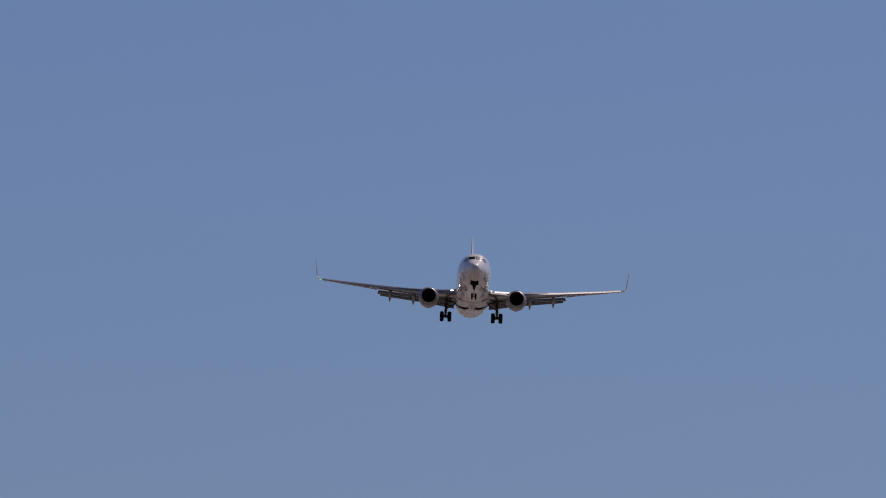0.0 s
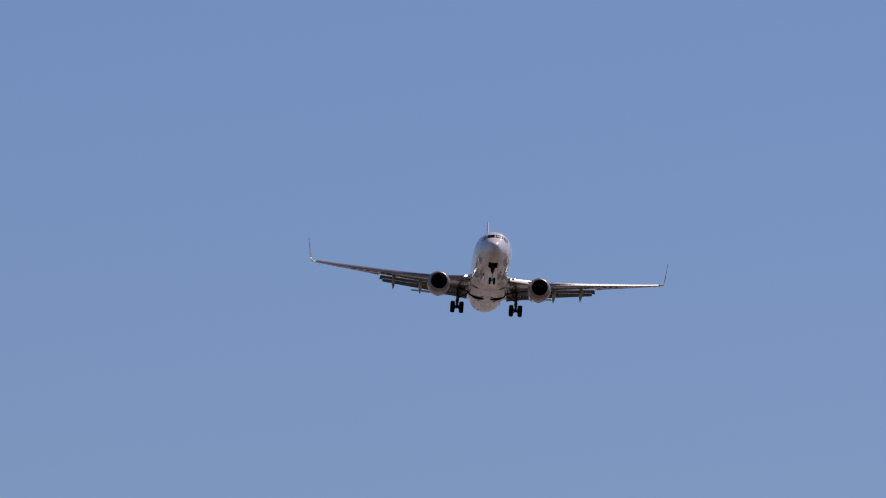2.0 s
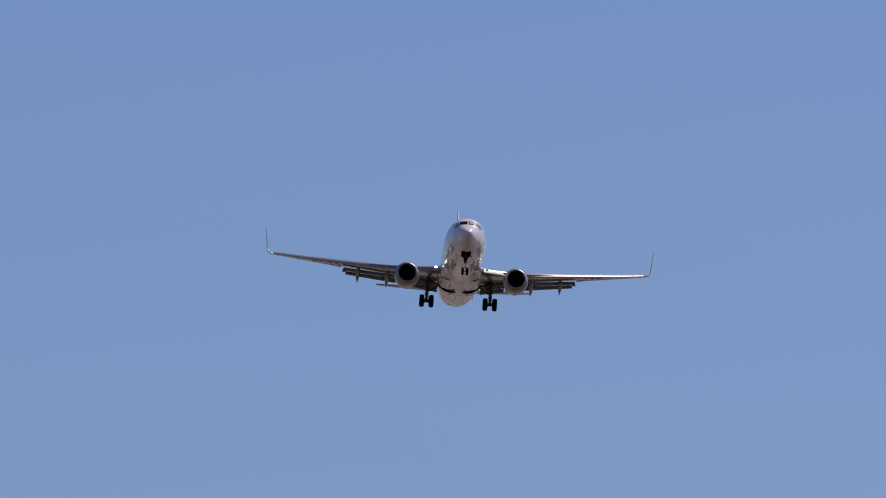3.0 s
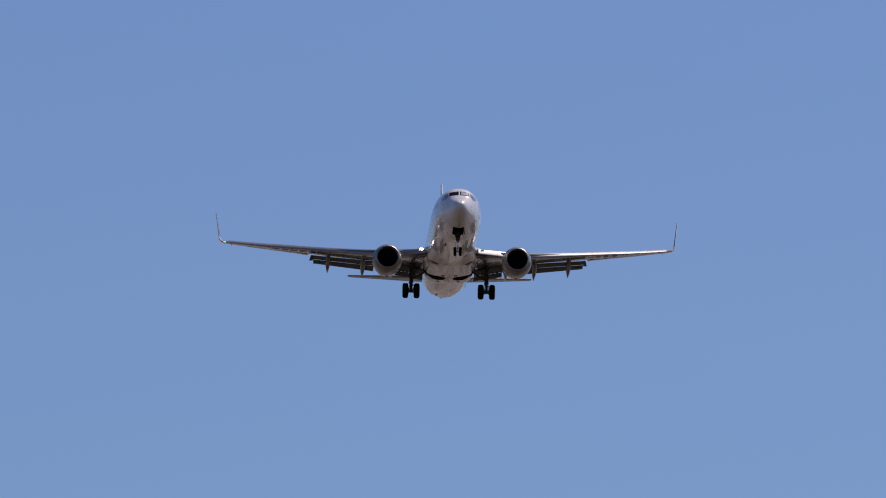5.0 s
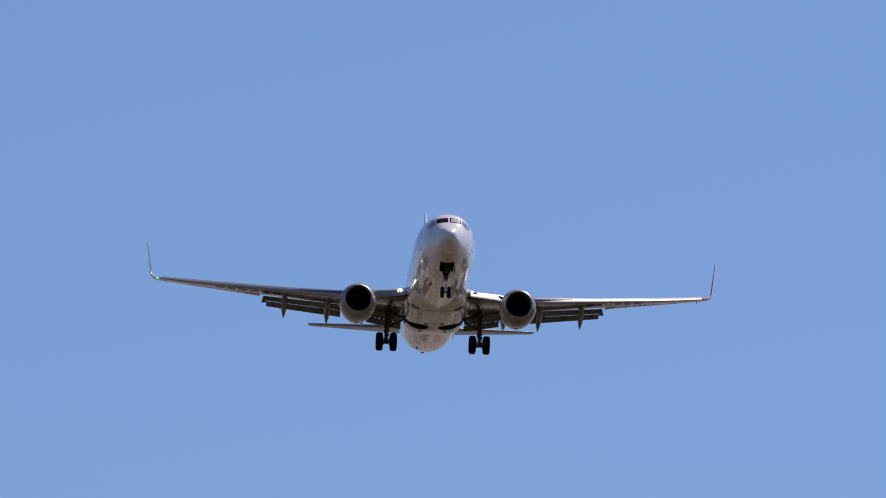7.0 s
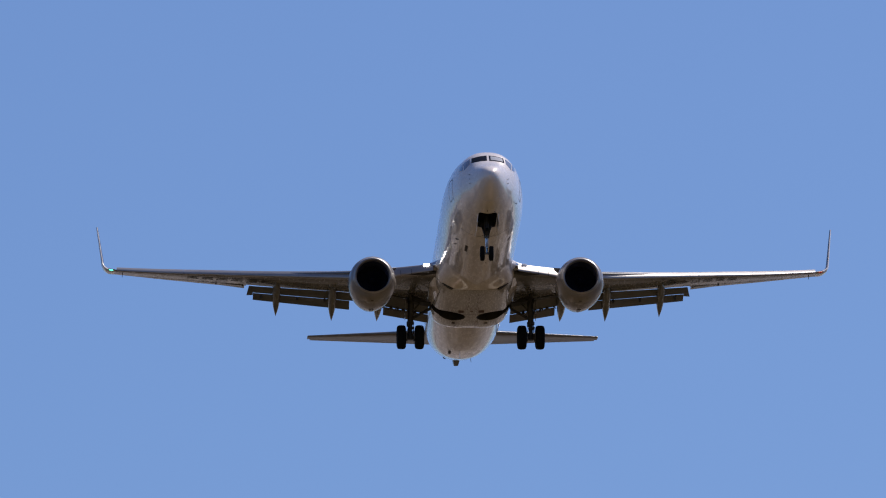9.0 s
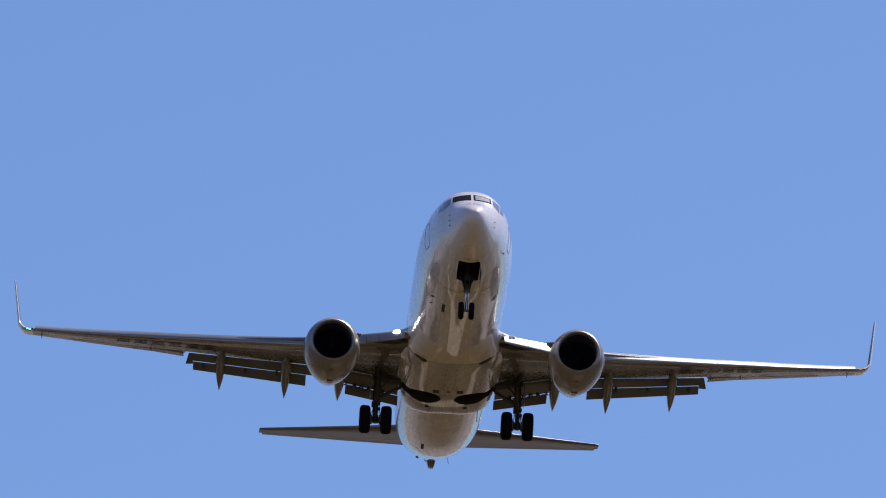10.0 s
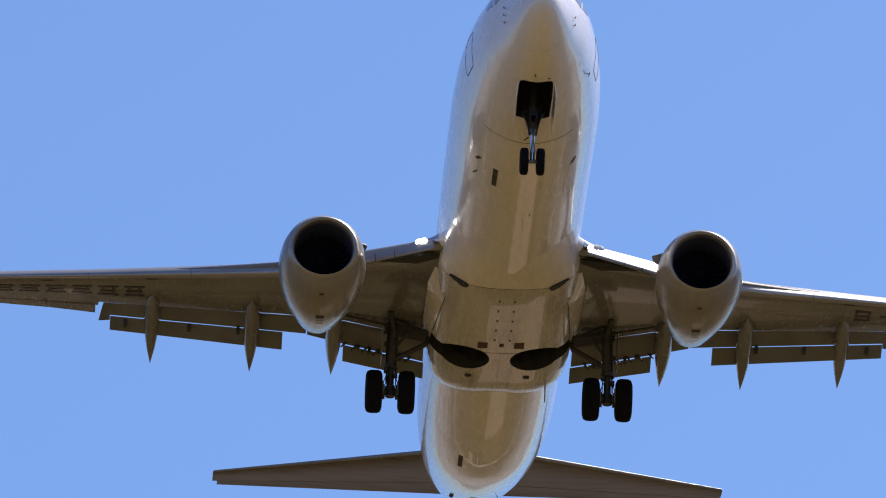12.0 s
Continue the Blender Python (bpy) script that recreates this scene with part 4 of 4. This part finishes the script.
def build_engine(s):
    c = Vector((s * LIP.x, LIP.y, LIP.z))
    eng = new("engine")
    eng.parent = airliner
    eng.location = c

    def squash(d, u, v):
        w = min(1.0, max(0.0, 1.6 - d * 0.7))
        if v < 0:
            v *= 1 - .07 * w
            u *= 1 + .03 * w
        return u, v
    prof = [(0.10, .90), (0.25, 1.0), (.6, 1.08), (1.1, 1.12), (1.7, 1.10), (2.3, 1.03), (2.9, .92), (3.5, .77), (4.0, .635), (4.36, .525), (4.34, .49), (3.8, .58), (2.6, .70)]
    part("nacelle", spin(prof, (0, 0, 0), "Y", 56, squash=squash, cap=False), NACELLE, eng, "grey-white nacelle cowling")
    prof = [(.12, .912), (.05, .885), (.01, .85), (0, .82), (.02, .79), (.08, .765), (.2, .75), (.24, .80), (.2, .86)]
    def lip_squash(d, u, v):
        keep = min(1.0, max(0.0, (math.hypot(u, v) - .76) / .12))
        a = squash(d, u, v)
        return u + (a[0] - u) * keep, v + (a[1] - v) * keep
    part("inlet_lip", spin(prof + [prof[0]], (0, 0, 0), "Y", 56, squash=lip_squash, cap=False), LIPMETAL, eng, "dull metal inlet lip")
    b = bmesh.new()
    n = 48
    rows = [[Vector((r * math.cos(2 * math.pi * i / n), d, r * math.sin(2 * math.pi * i / n))) for i in range(n)] for d, r in ((.18, .752), (.9, .775), (1.35, .78))]
    loft(rows, b, cap=False)
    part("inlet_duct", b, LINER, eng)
    # one blade, then its copies round the hub on the same mesh
    b = bmesh.new()
    pts = []
    for r, w, tw in ((.2, .10, 20), (.5, .12, 42), (.77, .13, 60)):
        d, q = w * math.cos(radians(tw)), w * math.sin(radians(tw)) / r
        pts.append([Vector((r * math.cos(g * q), 1.1 + g * d, r * math.sin(g * q))) for g in (-1, 1)])
    loft([[p[0], p[1], p[1] + Vector((0, .01, 0)), p[0] + Vector((0, .01, 0))] for p in pts], b)
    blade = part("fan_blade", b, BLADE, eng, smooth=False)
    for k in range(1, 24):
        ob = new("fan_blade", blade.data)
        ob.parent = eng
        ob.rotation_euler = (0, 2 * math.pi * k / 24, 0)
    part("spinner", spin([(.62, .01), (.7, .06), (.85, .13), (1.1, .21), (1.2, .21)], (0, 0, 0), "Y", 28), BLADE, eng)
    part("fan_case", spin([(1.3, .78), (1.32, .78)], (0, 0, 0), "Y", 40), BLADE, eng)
    prof = [(2.4, .52), (3.5, .50), (4.1, .42), (4.5, .35), (4.49, .31), (4.0, .34)]
    part("core_nozzle", spin(prof, (0, 0, .05), "Y", 40), STEEL, eng, "dark exhaust nozzle")
    part("exhaust_plug", spin([(3.9, .26), (4.4, .24), (4.75, .12), (4.9, .02)], (0, 0, .05), "Y", 28), STEEL, eng)
    # pylon up to the wing
    rings = []
    for d, w, z0, z1 in ((.9, .05, .95, 1.12), (1.6, .16, .9, 1.2), (2.8, .2, .75, 1.22), (4.2, .2, .35, 1.0), (5.4, .12, .5, .9)):
        rings.append([Vector((x, d, z)) for x, z in ((-w, z0), (w, z0), (w, (z0 + z1) / 2), (w * .6, z1), (-w * .6, z1), (-w, (z0 + z1) / 2))])
    part("pylon", loft(rings), NACELLE, eng)
    # vortex strake on the inboard shoulder
    b = bmesh.new()
    a = radians(38)
    q = Vector((-s * math.cos(a), 0, math.sin(a)))
    t = Vector((s * math.sin(a), 0, math.cos(a))) * .012
    prof = [(1.0, 1.08), (2.1, 1.03), (2.1, 1.44), (1.85, 1.50)]
    loft([[q * r + Vector((0, d, 0)) + g * t for d, r in prof] for g in (-1, 1)], b)
    part("strake", b, FLAPGREY, eng, "dark vortex strake", smooth=False)
    # cowl joints
    b = bmesh.new()
    n, d, r = 56, 1.02, 1.117
    rows = []
    for dd, rr in ((d - .006, r - .03), (d - .006, r + .002), (d + .006, r + .002), (d + .006, r - .03)):
        ring = [squash(dd, rr * math.cos(2 * math.pi * i / n), rr * math.sin(2 * math.pi * i / n)) for i in range(n)]
        rows.append([Vector((u, dd, v)) for u, v in ring])
    loft(rows + [rows[0]], b, cap=False)
    part("cowl_joint", b, FAINT, eng)
    # underside hatches
    for d, w, l_ in ((.75, .06, .05), (2.15, .11, .09), (2.5, .10, .018), (2.75, .09, .012)):
        r = interp([(0.25, 1.0), (.6, 1.08), (1.1, 1.12), (1.7, 1.10), (2.3, 1.03), (2.9, .92)], d)[0]
        k = min(1.0, max(0.0, 1.6 - d * 0.7))
        z = -r * (1 - .07 * k)
        b = bmesh.new()
        slope = .17 * max(0.0, min(1.0, (d - 1.6) / .8))
        loft([[Vector((x, d + g * l_, z + g * l_ * slope + dz)) for x, dz in ((-w, -.006), (w, -.006), (w, .04), (-w, .04))] for g in (-1, 1)], b)
        part("cowl_hatch", b, SEAM if l_ > .02 else FAINT, eng)
    return eng


for s in (1, -1):
    build_engine(s)


# ---- landing gear ----
def wheel(parent, centre, r, w, hub):
    prof = [(-w * .36, hub), (-w * .48, hub * 1.25), (-w * .5, r * .78), (-w * .42, r * .93), (-w * .25, r * .99), (0, r), (w * .25, r * .99),
            (w * .42, r * .93), (w * .5, r * .78), (w * .48, hub * 1.25), (w * .36, hub)]
    part("tyre", spin(prof, centre, "X", 40), RUBBER, parent, "black tyre")
    prof = [(-w * .34, .02), (-w * .34, hub * .4), (-w * .28, hub * .9), (-w * .37, hub * 1.02), (w * .37, hub * 1.02), (w * .28, hub * .9), (w * .34, hub * .4), (w * .34, .02)]
    part("rim", spin(prof, centre, "X", 28), STEEL, parent, "grey wheel rim")


def build_main_gear(s):
    g = new("main_gear")
    g.parent = airliner
    x0, y0, z0 = s * 2.87, 19.64, -2.94
    b = bmesh.new()
    tube(b, (x0 - s * .05, y0 - .25, -.95), (x0, y0 - .04, -2.25), .15, .14, 20)
    tube(b, (x0, y0 - .05, -2.2), (x0, y0 - .05, -2.32), .18, .18, 20)
    tube(b, (x0 - s * .05, y0 - .3, -1.3), (x0 + s * .05, y0 - .9, -1.0), .07)
    part("strut", b, GEARDARK, g, "dark grey landing gear strut")
    b = tube(bmesh.new(), (x0, y0 - .04, -2.25), (x0, y0, z0 + .05), .095, .095, 18)
    part("piston", b, GEARDARK, g)
    b = bmesh.new()
    tube(b, (x0 - .46, y0, z0), (x0 + .46, y0, z0), .09, .09, 16)
    tube(b, (x0, y0, z0 - .13), (x0, y0, z0 + .16), .13, .13, 16)
    for e in (-1, 1):
        tube(b, (x0 + e * .14, y0, z0), (x0 + e * .26, y0, z0), .2, .2, 18)
    part("axle", b, GEARDARK, g)
    b = bmesh.new()
    tube(b, (x0, y0 - .1, -2.1), (x0 - s * .95, y0 - .1, -1.55), .07)
    tube(b, (x0 - s * .95, y0 - .1, -1.55), (x0 - s * 1.0, y0 - .1, -1.25), .06)
    part("side_brace", b, GEARDARK, g)
    b = bmesh.new()
    for e in (-1, 1):
        tube(b, (x0 + e * .07, y0 + .12, -2.2), (x0, y0 + .42, -2.55), .04, .03)
        tube(b, (x0, y0 + .42, -2.55), (x0 + e * .07, y0 + .1, -2.85), .03, .04)
    part("torque_link", b, GEARDARK, g)
    b = bmesh.new()
    tube(b, (x0 + s * .1, y0 - .16, -1.4), (x0 + s * .12, y0 - .16, -2.8), .018, .018, 8)
    tube(b, (x0 - s * .12, y0 - .14, -1.5), (x0 - s * .14, y0 - .1, -2.8), .014, .014, 8)
    part("hose", b, RUBBER, g)
    b = bmesh.new()
    tube(b, (x0 - s * .1, y0 - .35, -1.05), (x0 - s * .75, y0 - .3, -1.28), .085, .07)
    tube(b, (x0 - s * .06, y0 - .1, -1.75), (x0 - s * .55, y0 - .25, -1.2), .045)
    part("retract_actuator", b, GEARDARK, g)
    for e, zz in ((-1, -2.38), (1, -2.52), (1, -1.8), (-1, -1.62)):
        b = bmesh.new()
        box(b, (x0 + e * .13 - .05, y0 - .2, zz - .06), (x0 + e * .13 + .05, y0 - .06, zz + .06))
        part("valve_block", b, GEARDARK, g, smooth=False, bevel=.012)
    b = bmesh.new()
    for e in (-1, 1):
        tube(b, (x0 + e * .2, y0 - .2, z0 + .22), (x0 + e * .2, y0 - .2, z0 - .14), .03, .03, 8)
        tube(b, (x0 + e * .08, y0 - .12, -2.45), (x0 + e * .19, y0 - .17, z0 + .2), .013, .013, 8)
    part("brake_line", b, STEEL, g)
    rings = [[Vector((x0 + s * (.24 + .02 * k), y0 - .55 + yy, z)) for yy, z in ((0, -1.05), (1.05, -1.15), (.95, -2.0), (.2, -2.05))] for k in (0, 1)]
    part("gear_door", loft(rings), GREY, g, "thin grey gear door", smooth=False, bevel=.008)
    for e in (-1, 1):
        wheel(g, (x0 + e * .43, y0, z0), .575, .435, .27)
    return g


for s in (1, -1):
    build_main_gear(s)


def build_nose_gear():
    g = new("nose_gear")
    g.parent = airliner
    z0 = -3.35
    b = bmesh.new()
    tube(b, (0, 3.95, -1.3), (0, 3.98, -2.6), .11, .10, 18)
    loft([[Vector((e * w, y + dy, z)) for e, dy in ((-1, -.07), (1, -.07), (1, .07), (-1, .07))] for w, y, z in ((.25, 4.2, -1.75), (.21, 4.15, -2.1), (.13, 4.02, -2.45), (.11, 4.0, -2.62))], b)
    for e in (-1, 1):
        tube(b, (e * .13, 4.0, -2.3), (e * .34, 4.3, -1.7), .03)
    part("strut", b, GEARDARK, g, "dark grey nose gear strut")
    part("piston", tube(bmesh.new(), (0, 3.98, -2.55), (0, 4.04, z0 + .03), .06, .06, 16), CHROME, g, "bright nose gear piston")
    b = tube(bmesh.new(), (-.24, 4.05, z0), (.24, 4.05, z0), .05)
    part("axle", b, STEEL, g)
    b = bmesh.new()
    for e in (-1, 1):
        tube(b, (e * .05, 3.86, -2.55), (0, 3.66, -2.85), .022)
        tube(b, (0, 3.66, -2.85), (e * .05, 3.9, -3.15), .022)
    part("torque_link", b, STEEL, g)
    for e in (-1, 1):
        wheel(g, (e * .205, 4.05, z0), .345, .21, .17)
        rings = []
        for k in (0, 1):
            rings.append([Vector((e * (.455 + .022 * k + .03 * (z < -2.1)), y, z)) for y, z in ((2.5, -1.90), (4.4, -2.02), (4.4, -2.42), (4.2, -2.5), (2.75, -2.38), (2.5, -2.3))])
        part("gear_door", loft(rings), WHITE, g, "white nose gear door", smooth=False, bevel=.008)
    b = bmesh.new()
    tube(b, (0, 3.82, -2.28), (0, 3.72, -2.28), .07)
    part("taxi_light", b, GLASS, g)


build_nose_gear()


# ---- tail ----
def tail_surface(name, rootpt, tippt, c0, c1, t, mat, label, normal, tilt=0.0):
    """A tapered tail surface from its root's leading edge to its tip's."""
    rings = []
    up = Vector(normal)
    for k in range(7):
        q = k / 6
        p = Vector(rootpt).lerp(Vector(tippt), q)
        ch = c0 + (c1 - c0) * q
        rings.append([p + Vector((0, c * ch, c * ch * tilt)) + up * h * ch for c, h in foil(12, .70, t)])
    ob = part(name, loft(rings), mat, airliner, label)
    rings = []
    for k in range(7):
        q = k / 6 * .97 + .01
        p = Vector(rootpt).lerp(Vector(tippt), q)
        ch = c0 + (c1 - c0) * q
        rings.append([p + Vector((0, c * ch, c * ch * tilt)) + up * h * ch for c, h in foil(8, .995, t, start=.712)])
    return ob, loft(rings)


for s in (1, -1):
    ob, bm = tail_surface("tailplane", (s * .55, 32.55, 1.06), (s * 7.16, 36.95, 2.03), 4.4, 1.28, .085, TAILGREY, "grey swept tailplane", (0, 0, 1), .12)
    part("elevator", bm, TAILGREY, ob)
    p0, p1 = Vector((s * 1.2, 32.96, 1.155)), Vector((s * 7.12, 36.92, 2.025))
    # the paler grey stands for a highlight along this edge
    part("leading_edge", tube(bmesh.new(), p0, p1, .06, .03, 12), GREY, ob, "leading edge, paler for its highlight")
fin, bm = tail_surface("fin", (0, 30.6, 1.8), (0, 35.75, 9.2), 6.4, 1.9, .10, WHITE, "white tail fin", (1, 0, 0))
part("rudder", bm, WHITE, fin)
rings = [[Vector((x, y, z)) for x, y, z in ((-w, y0, 2.0), (w, y0, 2.0), (0, y0, zt))] for y0, w, zt in ((25.6, .03, 2.24), (28.5, .06, 2.55), (31.8, .14, 3.6))]
part("dorsal_fin", loft(rings), WHITE, airliner, "white dorsal fillet")


def motions():
    walk(airliner, [(t, pose(x, y, z, rx, ry, rz)) for t, x, y, z, rx, ry, rz in FLIGHT])


motions()
